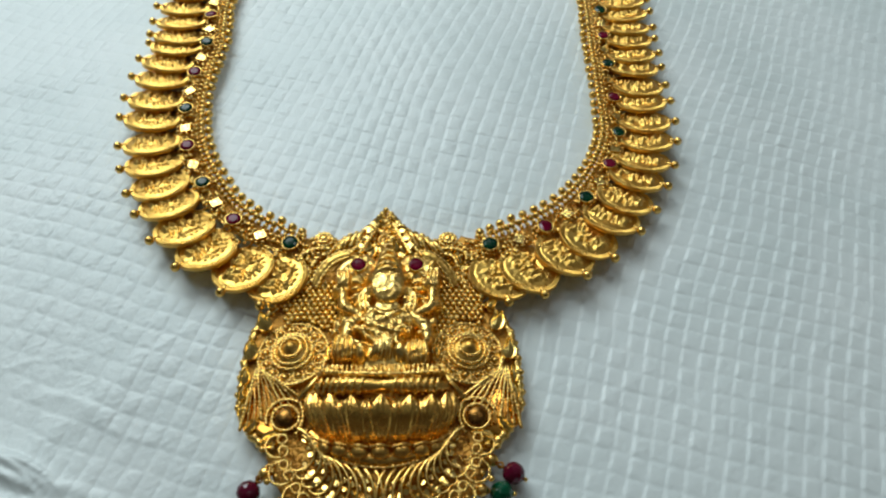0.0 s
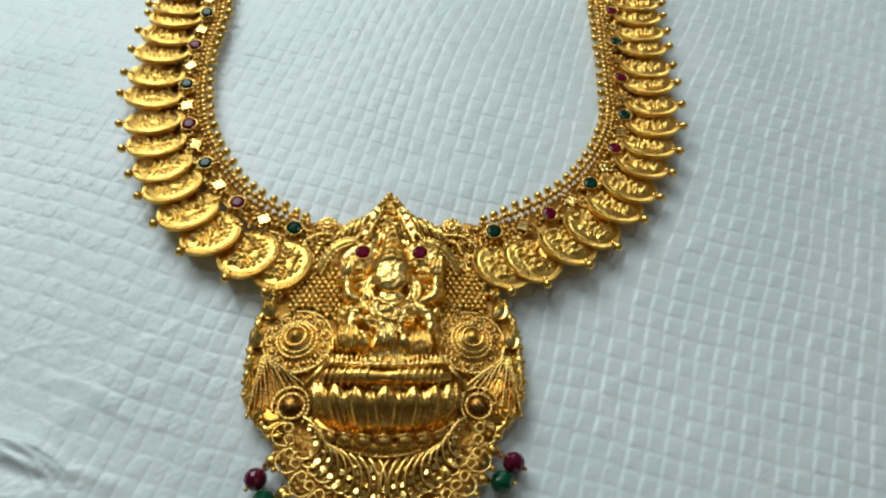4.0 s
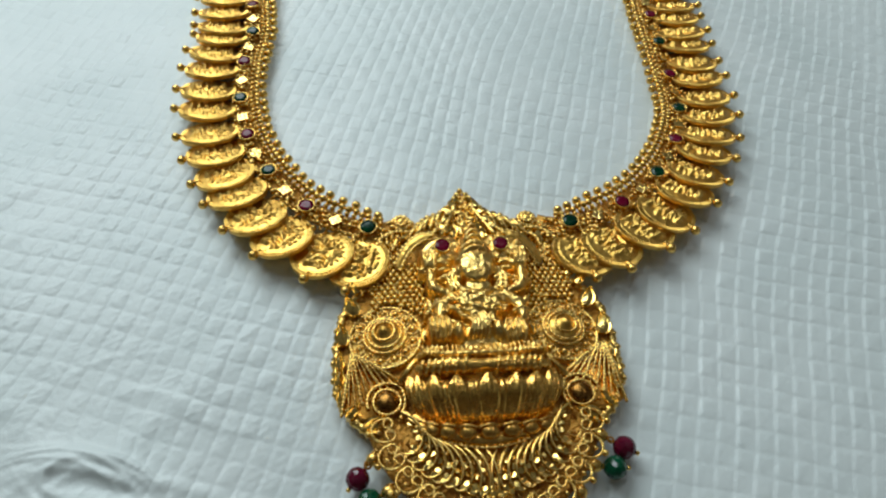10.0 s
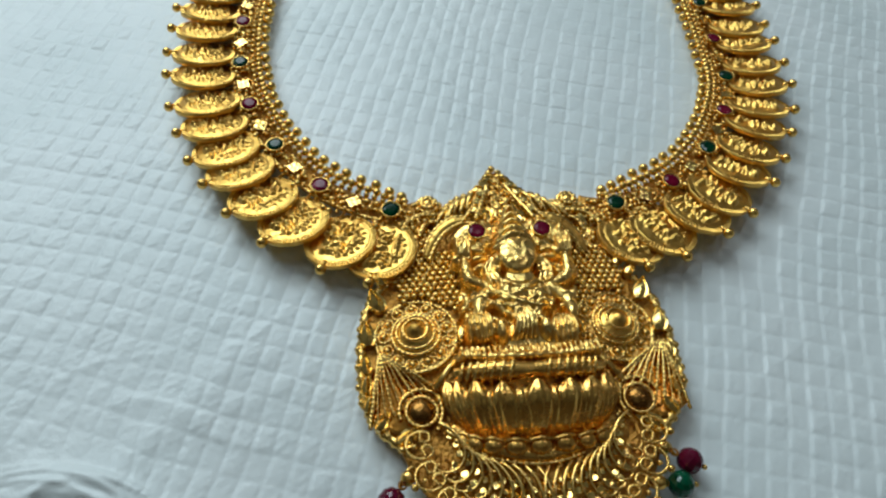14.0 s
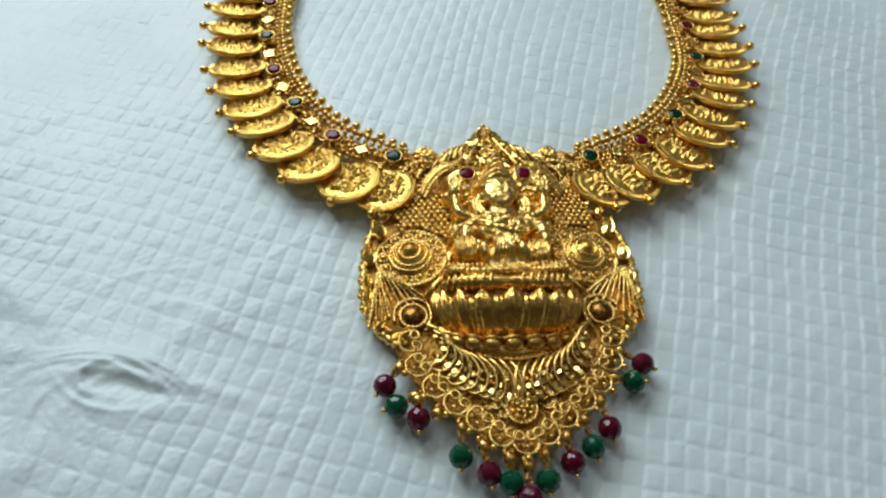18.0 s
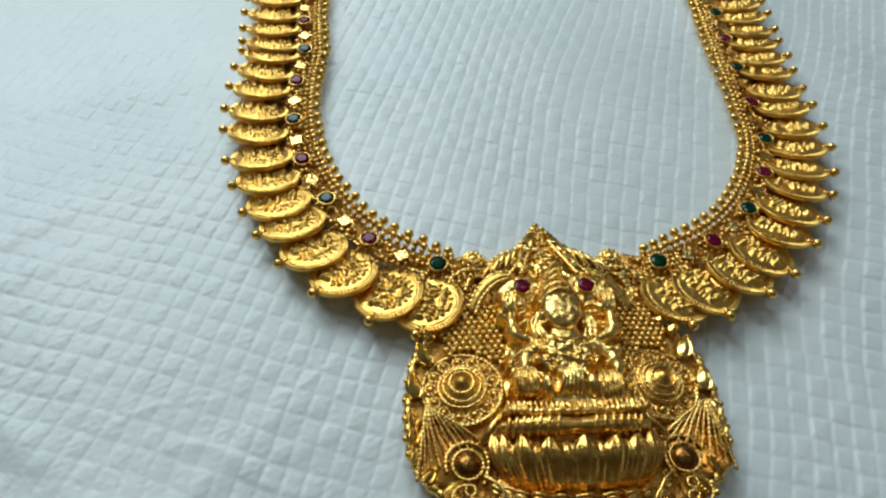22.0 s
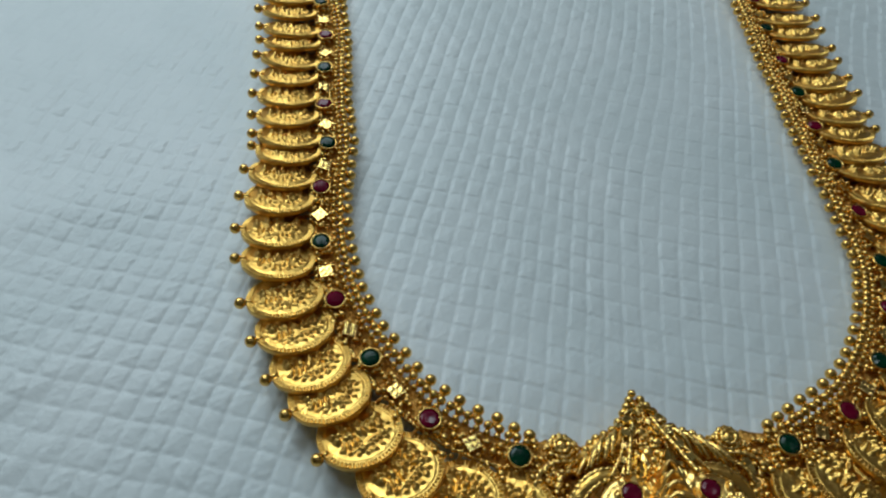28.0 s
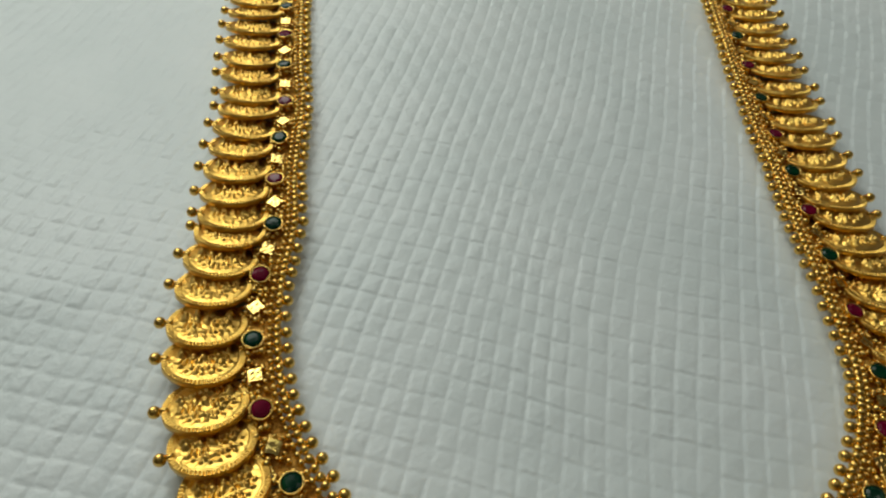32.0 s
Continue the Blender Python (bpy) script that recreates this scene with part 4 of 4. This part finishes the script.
    # crumpled cloth over the chest
    for k in range(46):
        x, y = rng.uniform(-6.2, 5.0), rng.uniform(-35.4, -29.4)
        a = radians(rng.choice((-35, -50, 20, 65)) + rng.uniform(-15, 15))
        d = rng.uniform(0.7, 1.5)
        z = 9.1 - 0.035 * (x + 0.6) ** 2
        stroke([(x - d * math.cos(a), y - d * math.sin(a), z - 0.5), (x + rng.uniform(-0.3, 0.3), y + rng.uniform(-0.3, 0.3), z + 0.2), (x + d * math.cos(a), y + d * math.sin(a), z - 0.4)], rng.uniform(0.35, 0.6), 0.7, [0.4, 1, 1, 0.4])
    # head: a smooth plain oval under a tall banded cap
    egg(f, -19.2, 9.0, 3.7, 4.6, 0, 2.6, 0.4)
    egg(f, -23.0, 10.3, 3.3, 3.9, 0, 1.9, 0.24)
    for k in range(5):
        w = 3.5 - 0.5 * k
        stroke([(f - w, -21.2 + 1.45 * k, 8.0 - 0.12 * k), (f - 0.5 * w, -19.9 + 1.55 * k, 9.5 - 0.22 * k), (f, -19.4 + 1.6 * k, 9.9 - 0.25 * k), (f + 0.5 * w, -19.9 + 1.55 * k, 9.5 - 0.22 * k), (f + w, -21.2 + 1.45 * k, 8.0 - 0.12 * k)], 0.55 - 0.04 * k, 0.7, rope=0.1, pitch=0.9)
    egg(f, -18.3, 10.7, 0.75, 0.9)
    # two open forms with grooves in front of the chest, a folded sash between them
    for x, y, turn in ((-7.2, -36.2, 8), (6.3, -37.2, -6)):
        egg(x, y, 9.4, 2.5, 3.0, turn, 2.0)
        for k in range(5):
            o = -1.7 + 0.85 * k
            stroke([(x + o * 0.8, y + 2.3, 8.6), (x + o * 1.05, y, 9.3), (x + o * 0.9, y - 2.6, 8.7)], 0.36, 0.6, [0.6, 1, 1, 0.6])
    for x, y in ((-3.9, -37.2), (3.2, -37.2)):
        egg(x, y, 10.4, 1.35, 2.3, 0, 2.2, 0.6)
    for k in range(6):
        stroke([(-2.2 + 0.55 * k, -34.6 + 0.25 * k, 9.0), (-1.4 + 0.6 * k, -36.6 + 0.2 * k, 9.9), (-2.4 + 0.75 * k, -38.9, 9.2)], 0.34, 0.6, [0.5, 1, 1, 0.5])
    # slanting sash and jewels over the chest
    for k in range(4):
        stroke([(f - 5.0 + 0.8 * k, -29.6 - 0.4 * k, 8.2), (f - 1.6 + 0.9 * k, -32.4 - 0.3 * k, 9.6), (f + 2.6 + 0.5 * k, -34.0 + 0.1 * k, 9.2)], 0.4, 0.6, [0.6, 1.1, 1, 0.5], rope=0.12, pitch=1.3)
    for k in range(22):
        a, d = rng.uniform(0, 6.28), math.sqrt(rng.random())
        egg(f + 4.6 * d * math.cos(a), -32.6 + 3.2 * d * math.sin(a), 9.9 - 0.6 * d, rng.uniform(0.35, 0.75), rng.uniform(0.35, 0.6), rng.uniform(0, 180))
    # small emblems and leaves in the field at both sides
    for sgn in (1, -1):
        for k in range(16):
            x, y = f + sgn * rng.uniform(6.8, 10.4), rng.uniform(-34, -16)
            egg(x, y, 7.2 + rng.uniform(-0.3, 0.5), rng.uniform(0.45, 0.8), rng.uniform(0.7, 1.5), rng.uniform(-60, 60))
    for k in range(15):
        a = radians(-20 + 220 * k / 14)
        for d, w, l in ((6.2, 0.75, 1.7), (8.4, 0.8, 1.5)):
            x, y = f + d * math.cos(a), -21.4 + d * 0.98 * math.sin(a)
            if y < -13.8 and abs(x) < 10.6:
                egg(x, y, 7.6 - 0.12 * d, w, l, math.degrees(a) - 90, 1.1)
    # fringe of the seat cloth
    for k in range(26):
        x = -10.6 + 0.86 * k
        stroke([(x, -39.9 - 0.3 * math.cos(x / 6), 8.3), (x + 0.1, -41.6 - 0.5 * math.cos(x / 7), 9.0)], 0.4, 0.5)
    stroke([(-11.2, -41.4, 7.6), (-5.5, -41.9, 8.7), (0, -42.2, 9.1), (5.8, -41.9, 8.5), (11.6, -41.3, 7.4)], 0.55, 0.8, rope=0.12, pitch=1.1)
    # hammered unevenness
    h = h + 0.10 * np.sin(gx * 2.3 + 1.6 * np.sin(gy * 1.4)) * np.sin(gy * 2.0 + 1.3 * np.sin(gx * 1.9)) * (h > 4.2)
    soft = h.copy()
    soft[1:-1, 1:-1] = (4 * h[1:-1, 1:-1] + h[:-2, 1:-1] + h[2:, 1:-1] + h[1:-1, :-2] + h[1:-1, 2:]) / 8
    ny, nx = gx.shape
    i = np.arange(nx * ny).reshape(ny, nx)
    quads = np.stack([i[:-1, :-1], i[:-1, 1:], i[1:, 1:], i[1:, :-1]], -1).reshape(-1, 4)
    quads = quads[(soft.ravel()[quads] > 3.75).any(1)]
    me = bpy.data.meshes.new("seated_relief")
    me.from_pydata((np.stack([gx, gy, soft], -1).reshape(-1, 3) * MM).tolist(), [], quads.tolist())
    me.materials.append(RELIEF)
    me.polygons.foreach_set("use_smooth", [True] * len(me.polygons))
    return me


place("seated_relief", relief(), pendant, None, "polished gold relief of a seated figure")

# lotus throne: a round bowl of petals over a row of buds
def bowl(phi, t, out=0.0):
    """A place on the bowl: phi round it in degrees, t from its lip (0) down to its foot (1), out: proud of it."""
    c, s = math.cos(radians(phi)), math.sin(radians(phi))
    down = min(1, max(0, t))
    wide = 13.4 + 0.6 * math.sin(math.pi * down) - 1.9 * down**2
    deep = 6.7 + 1.0 * math.sin(math.pi * down * 0.8) - 5.0 * down**1.7
    lip, foot = -43.2 - 4.0 * c, -50.0 - 3.9 * c
    return ((wide + out) * s, lip + (foot - lip) * t, 2.9 + (deep + out) * c)


bm = bmesh.new()
rows = []
for t in np.linspace(0.14, 1.0, 12):
    row = [bm.verts.new(bowl(phi, float(t), -0.9)) for phi in range(-88, 89, 8)]
    rows.append(row + [bm.verts.new((v.co.x, v.co.y, 1.8)) for v in (row[-1], row[0])])
for a, c in zip(rows[:-1], rows[1:]):
    for j in range(len(a)):
        n = (j + 1) % len(a)
        bm.faces.new((a[j], a[n], c[n], c[j]))
bm.faces.new(rows[0][::-1])
bm.faces.new(rows[-1])
sweep(bm, smooth_line([(-12.8, -50.6, 3.0), (-8, -54.2, 3.9), (0, -56.0, 3.9), (8, -54.2, 3.6), (12.8, -50.6, 2.8)], 10), 1.1, 10, wide=1.1)
throne = part("throne", bm, THRONE_SHADED, pendant, "polished gold lotus throne")
bm = bmesh.new()
roll = smooth_line([(-11.9, -43.2, 6.4), (-6.6, -43.9, 8.2), (0, -44.3, 8.7), (6.6, -43.9, 8.0), (11.9, -43.2, 6.2)], 14)
sweep(bm, roll, 1.55, 12, taper=[0.55, 1, 1.05, 0.8, 1.05, 1, 0.55])
part("beaded_seat", bm, THRONE_SHADED, throne)
for k in range(3, len(roll) - 3, 3):
    if abs(roll[k][0]) > 2.2:
        x, y, z = roll[k]
        bm = bmesh.new()
        sweep(bm, [(x + 0.5 * math.cos(a), y + 1.62 * math.cos(a), z + 1.62 * math.sin(a)) for a in np.linspace(-0.2, math.pi + 0.2, 11)], 0.34, 6, rope=0.2, pitch=0.7)
        part("band", bm, GOLD, throne)


def petal_bm(phi, half, top, tall, curl):
    """A plump lotus petal on the bowl: its pointed tip curls out, fine ribs run down to the foot."""
    b = bmesh.new()
    ny, nx = 16, 25
    rows = []
    for j in range(ny):
        t = top + (1.0 - top) * (j / (ny - 1)) ** 1.3
        d = (t - top) / (1 - top)
        w = half * min(1.0, 0.1 + (d / 0.36) ** 0.6 * 0.9) * (1 - 0.5 * max(0, d - 0.3))
        row = []
        for i in range(nx):
            q = i / (nx - 1) * 2 - 1
            lip = max(0.0, 1 - d / 0.35) ** 1.5
            out = tall * math.cos(q * 1.45) * (1 - 0.55 * d * d) * (0.45 + 0.55 * min(1, d / 0.25)) + curl * lip + 0.15 * math.cos(q * 11.0 + 0.9 * d) * min(1, d * 3) * (1 - d * 0.4) - 0.25
            row.append(b.verts.new(bowl(phi + w * q, t, out)))
        rows.append(row)
    for a, c in zip(rows[:-1], rows[1:]):
        for i in range(nx - 1):
            b.faces.new((a[i], a[i + 1], c[i + 1], c[i]))
    rim = [*rows[0], *[r[-1] for r in rows[1:]], *rows[-1][-2::-1], *[r[0] for r in rows[-2:0:-1]]]
    low = [b.verts.new((v.co.x * 0.94, v.co.y - 0.1, v.co.z - 0.9)) for v in rim]
    for k in range(len(rim)):
        n = (k + 1) % len(rim)
        b.faces.new((rim[k], rim[n], low[n], low[k]))
    return b


for phi in (-80, -66, -50, -32, -11, 11, 32, 50, 66, 80):
    part("petal", petal_bm(phi, 10.5, rng.uniform(-0.06, 0.0), 0.55, -0.4), THRONE_SHADED, throne)
for phi in (-73, -58, -41, -22, 0, 22, 41, 58, 73):
    part("petal", petal_bm(phi + rng.uniform(-1, 1), 11.6 if abs(phi) < 45 else 9.4, -0.10 + rng.uniform(-0.03, 0.03), 1.15, 0.45), THRONE_SHADED, throne)
bm = bmesh.new()
add_ball(bm, (0, 0, 0), 1.0, 16, 10, (1.75, 1.35, 1.0))
sweep(bm, smooth_line([(-1.9, 0.9, 0.2), (0, 1.25, 0.8), (1.9, 0.9, 0.2)]), 0.3, 6)
BUD = mesh_of("lotus_bud", bm, THRONE_SHADED)
for k in range(9):
    t = (k - 4) / 4
    place("lotus_bud", BUD, throne, at(12.4 * math.sin(t * 1.25), -51.9 - 3.4 * math.cos(t * 1.25) + rng.uniform(-0.12, 0.12), 3.3 + 2.3 * math.cos(t * 1.25), rx=25, ry=t * 40, rz=t * 24, s=1.0 - 0.12 * abs(t)))
bm = bmesh.new()
sweep(bm, smooth_line([(-14.0, -49.6, 3.0), (-8.6, -55.2, 3.7), (0, -57.4, 4.0), (8.6, -55.2, 3.7), (14.0, -49.6, 3.0)], 12), 0.42, 6, rope=0.3, pitch=0.9)
part("beaded_wire", bm, GOLD, throne)

# round bosses with twisted wire rings
bm = bmesh.new()
lathe(bm, [(6.9, -1.4), (6.9, 0.1), (6.2, 0.3), (4.3, 0.5), (4.0, 1.1), (3.2, 1.7), (2.7, 1.9), (2.1, 2.5), (1.5, 2.7), (0.9, 3.4), (0.3, 3.8)], 32)
BOSS = mesh_of("boss", bm, SATIN)
WIRES = []
for r, z, w in ((6.7, 0.5, 0.42), (3.9, 1.3, 0.36), (3.1, 1.85, 0.34), (2.0, 2.7, 0.3)):
    bm = bmesh.new()
    sweep(bm, ring(0, 0, z, r, 48), w, 6, closed=True, rope=0.28, pitch=0.8)
    WIRES.append(mesh_of("twisted_ring", bm, GOLD))
bm = bmesh.new()
add_ball(bm, (0, 0, 0.1), 0.62, 10, 7)
sweep(bm, ring(0, 0, 0, 0.98, 16), 0.24, 5, closed=True, rope=0.25, pitch=0.6)
FLORET = mesh_of("floret", bm, GOLD)
for sgn in (1, -1):
    boss = place("boss", BOSS, pendant, at(16.2 if sgn > 0 else -17.1, -34.9, 3.1, rx=-4, ry=sgn * 6))
    for me in WIRES:
        place("twisted_ring", me, boss)
    for k in range(13):
        a = 2 * math.pi * k / 13 + 0.2
        r = 5.3 + rng.uniform(-0.1, 0.1)
        place("floret", FLORET, boss, at(r * math.cos(a), r * math.sin(a), 0.55 + rng.uniform(-0.05, 0.15), s=rng.uniform(0.95, 1.15)))
    # granulated field above
    bm = bmesh.new()
    for j in range(12):
        for i in range(12):
            x, y = 9.6 + 1.22 * (i + 0.5 * (j % 2)), -18.6 - 1.06 * j
            if x - 9.6 < 11.6 + 0.2 * (y + 18) and (x - 16.4) ** 2 + (y + 34.6) ** 2 > 46 and x < 22.6 + (y + 24) * -0.1:
                add_ball(bm, (sgn * x, y, base(x, y) + 0.35 + rng.uniform(-0.1, 0.15)), 0.63, 8, 6)
    part("granulation", bm, GOLD, pendant, "rows of tiny gold grains", kind="stuff")
    # fan of twisted wires that opens towards the throne
    for k in range(10):
        t = k / 9
        ex, ey = 25.2 - 11.2 * t, -50.2 + 1.2 * math.sin(math.pi * t) + 5.6 * t**1.6
        bulge = 2.4 * math.sin(math.pi * (0.15 + 0.75 * t)) - 0.5
        mid = ((23.3 + ex) / 2 - 0.2 + 0.3 * bulge, (-38.6 + ey) / 2 + bulge)
        pts = smooth_line([(sgn * (23.4 - 0.9 * t), -38.4 - 0.2 * t, 4.4), (sgn * mid[0], mid[1], 4.3), (sgn * ex, ey, 3.4)], 10)
        bm = bmesh.new()
        sweep(bm, pts, 0.2 if k % 3 else 0.32, 6, rope=0.25, pitch=0.7)
        part("fan_wire", bm, GOLD, pendant)
    bm = bmesh.new()
    slab(bm, [(sgn * x, y) for x, y in ((23.6, -38.4), (26.0, -44), (25.2, -49), (21, -51.5), (17.5, -50.5), (13.6, -46), (17, -42))], 2.0, 2.9, 0.2, 0.4, (sgn * 20.5, -45.5))
    for k in range(40):
        add_ball(bm, (sgn * rng.uniform(16, 25), rng.uniform(-50, -42), 3.0 + rng.uniform(0, 0.3)), rng.uniform(0.25, 0.45), 7, 5)
    part("fan_plate", bm, NICHE, pendant)
    bm = bmesh.new()
    lathe(bm, [(2.3, -1.2), (2.3, 0.0), (2.0, 0.7), (1.2, 1.3), (0.2, 1.5)], 24, (sgn * 17.2, -48.0, 3.6))
    part("eye_plate", bm, BROWN, pendant, "smooth reddish gold dome")
    bm = bmesh.new()
    sweep(bm, ring(sgn * 17.2, -48.0, 3.9, 2.4, 30), 0.3, 6, closed=True, rope=0.3, pitch=0.75)
    sweep(bm, ring(sgn * 17.2, -47.8, 3.7, 3.5, 24, 20, 200), 0.34, 6, rope=0.3, pitch=0.75)
    sweep(bm, smooth_line([(sgn * 14.6, -45.6, 4.2), (sgn * 14.0, -48.2, 4.0), (sgn * 15.0, -51.2, 3.8)]), 0.42, 6, rope=0.3, pitch=0.8)
    part("eye_wire", bm, GOLD, pendant)
    bm = bmesh.new()
    sweep(bm, [(sgn * 10.9, -39.8, 5.6), (sgn * 12.9, -42.3, 5.3), (sgn * 15.0, -44.9, 4.8)], 0.62, 10)
    part("bar", bm, GOLD, pendant, "plain polished gold bar")

# feathered apron of curled wires below the throne
DISC = bmesh.new()
lathe(DISC, [(0.62, -0.5), (0.62, 0.0), (0.5, 0.12), (0.1, 0.14)], 10)
DISC = mesh_of("sequin", DISC, FACET, False)
rim = smooth_line([(15.0, -50.0), (12.2, -53.4), (8.8, -55.6), (4.8, -57.2), (0.9, -57.9)], 12)
way = np.r_[0, np.cumsum(np.linalg.norm(np.diff(rim, axis=0), axis=1))]
for sgn in (1, -1):
    for k in range(10):
        t = k / 9
        x0, y0 = (float(np.interp(t * way[-1], way, rim[:, j])) for j in (0, 1))
        lean = 1.15 * (1 - 0.6 * t**2)
        pts = [(x0 - lean * a, y0 + b, z) for a, b, z in ((0, 0, 4.3), (1.7, -1.5, 4.8), (2.9, -3.5, 4.9), (3.1, -5.6, 4.6), (2.1, -7.3, 4.2), (0.5, -7.7, 4.0), (-0.5, -7.0, 3.9), (-0.2, -6.2, 3.9))]
        pts = smooth_line(pts, 6)
        if k > 7:
            pts = pts[:30]
        pts[:, 0] *= sgn
        bm = bmesh.new()
        sweep(bm, pts, 0.27, 6, taper=[1.3, 1.2, 1, 0.9, 0.8])
        feather = part("feather_curl", bm, GOLD, pendant)
        for q in (0.2, 0.3, 0.4, 0.5, 0.58):
            p = pts[min(len(pts) - 1, int(q * 42))]
            place("sequin", DISC, feather, at(p[0] + sgn * rng.uniform(0.7, 1.0), p[1] - 0.1, 4.1 + rng.uniform(-0.1, 0.2), rng.uniform(-22, 22), rng.uniform(-22, 22), s=rng.uniform(0.85, 1.15)))
    # small hooks and grains that fill the openwork
    fill, hooks = bmesh.new(), bmesh.new()
    hem = smooth_line([(16.9, -54), (15.4, -58), (12.8, -61.4), (9.8, -64.2), (6.4, -66.9), (3, -69.6), (0, -71.2)], 8)
    top = smooth_line([(13.6, -55.5), (11.2, -58.6), (9.2, -61.2), (7, -63.2), (4.6, -64.6), (2.4, -65.4), (0, -65.8)], 8)
    for k in range(84):
        j = rng.randrange(len(hem))
        x, y = top[j] + (hem[j] - top[j]) * rng.uniform(-0.1, 0.6)
        add_ball(fill, (sgn * x, y, 2.9 + rng.uniform(0, 0.4)), rng.uniform(0.22, 0.4), 7, 5)
        if k % 6 == 0:
            a0 = 180 + rng.uniform(-35, 35)
            sweep(hooks, ring(sgn * x, y, 3.5, rng.uniform(0.8, 1.2), 10, a0, a0 + 190), 0.2, 5)
    part("granulation", fill, SHADED, pendant, kind="stuff")
    part("hook_wire", hooks, GOLD, pendant, kind="stuff")
# little round flower at the point of the apron
bm = bmesh.new()
lathe(bm, [(2.6, -0.8), (2.6, 0.0), (2.1, 0.3), (0.2, 0.5)], 20, (0.2, -66.4, 3.4))
flower = part("round_flower", bm, SHADED, pendant)
bm = bmesh.new()
sweep(bm, ring(0.2, -66.4, 3.6, 2.6, 30), 0.32, 6, closed=True, rope=0.3, pitch=0.7)
for r, n in ((1.75, 9), (0.9, 5), (0, 1)):
    for k in range(n):
        a = 2 * math.pi * k / n
        add_ball(bm, (0.2 + r * math.cos(a), -66.4 + r * math.sin(a), 4.0), 0.5, 8, 6)
part("flower_grain", bm, GOLD, flower, kind="stuff")

# double curls that hem the apron
bm = bmesh.new()
loop = [(-1.12 + 0.88 * math.cos(q), 1.05 + 0.88 * math.sin(q), 0.45 - 0.06 * k) for k, q in enumerate(np.radians((-150, -60, 0, 60, 120, 165)))]
loop += [(-2.1, -0.1, 0.1), (-1.45, -1.4, 0.1), (0, -2.0, 0.1)]
sweep(bm, smooth_line(loop + [(-x, y, z) for x, y, z in loop[-2::-1]], 6), 0.27, 7, rope=0.2, pitch=0.55)
add_ball(bm, (0.05, -0.75, 0.1), 0.45, 9, 6)
add_ball(bm, (0, -2.6, 0), 0.6, 9, 6)
CURL = mesh_of("hem_curl", bm, GOLD)
for x, y, turn in ((17.7, -53.2, 80), (16.6, -58.0, 58), (13.9, -62.1, 48), (10.6, -65.2, 44), (7.1, -68.1, 42), (3.7, -70.9, 38)):
    for sgn in (1, -1):
        place("hem_curl", CURL, pendant, at(sgn * x * 1.02, y - 0.3, 4.2, rx=-3, rz=sgn * turn, s=0.98))
place("hem_curl", CURL, pendant, at(0.1, -72.6, 4.1, rx=-3, s=1.0))

# hanging beads: ring and cap on the hem, wire, bead, end ball
bm = bmesh.new()
add_ball(bm, (0, 0, 0), 1.15, 12, 9, (1, 1.15, 1))
sweep(bm, ring(0, 1.0, 0.1, 0.75, 14), 0.28, 6, closed=True)
CAP = mesh_of("bead_cap", bm, GOLD)


def bead_mesh(mat):
    b = bmesh.new()
    add_ball(b, (0, 0, 0), 2.08, 11, 8, (1, 0.98, 0.96))
    return mesh_of("bead", b, mat, False)


BEADS = [bead_mesh(RED_BEAD), bead_mesh(GREEN_BEAD)]
END = ball_mesh("end_ball", 0.42, GOLD)
DROPS = (
    (-19.9, -57.6, -22.5, -60.6, 0), (-17.4, -63.2, -20.6, -64.4, 1), (-17.0, -63.8, -17.0, -66.8, 0), (-9.9, -69.0, -10.4, -73.6, 1),
    (-6.7, -72.2, -6.1, -76.6, 0), (-2.7, -74.4, -2.7, -78.2, 1), (0.2, -75.8, -0.1, -80.8, 0), (3.2, -74.0, 3.2, -78.1, 1),
    (7.1, -71.2, 7.7, -75.3, 0), (10.6, -68.3, 11.6, -72.8, 1), (14.1, -65.2, 14.9, -69.7, 0), (17.4, -61.0, 20.9, -61.3, 1), (19.5, -55.7, 23.3, -57.9, 0),
)
for cx, cy, bx, by, kind in DROPS:
    dx, dy = bx - cx, by - cy
    head = math.degrees(math.atan2(dy, dx)) + 90
    cap = place("bead_cap", CAP, pendant, at(cx, cy, 2.5, rz=head))
    bz = 1.9
    bead = place("bead", BEADS[kind], pendant, at(bx, by, bz, rng.uniform(-20, 20), rng.uniform(0, 60), head), ("dark red", "deep green")[kind] + " faceted bead")
    lng = math.hypot(dx, dy)
    ux, uy = dx / lng, dy / lng
    bm = bmesh.new()
    sweep(bm, smooth_line([(cx + ux * 0.6, cy + uy * 0.6, 2.4), (cx + ux * (lng - 2.6) + uy * 0.5, cy + uy * (lng - 2.6) - ux * 0.5, 2.9), (bx - ux * 2.1, by - uy * 2.1, bz), (bx + ux * 2.3, by + uy * 2.3, bz)]), 0.22, 5)
    sweep(bm, ring(bx - ux * 2.6, by - uy * 2.6, 2.4, 0.5, 10), 0.2, 5, closed=True)
    part("bead_wire", bm, SHADED, pendant)
    place("end_ball", END, pendant, at(bx + ux * 2.3, by + uy * 2.3, bz))
# a cap whose bead is missing
place("bead_cap", CAP, pendant, at(-13.8, -66.2, 2.4, rz=-30))
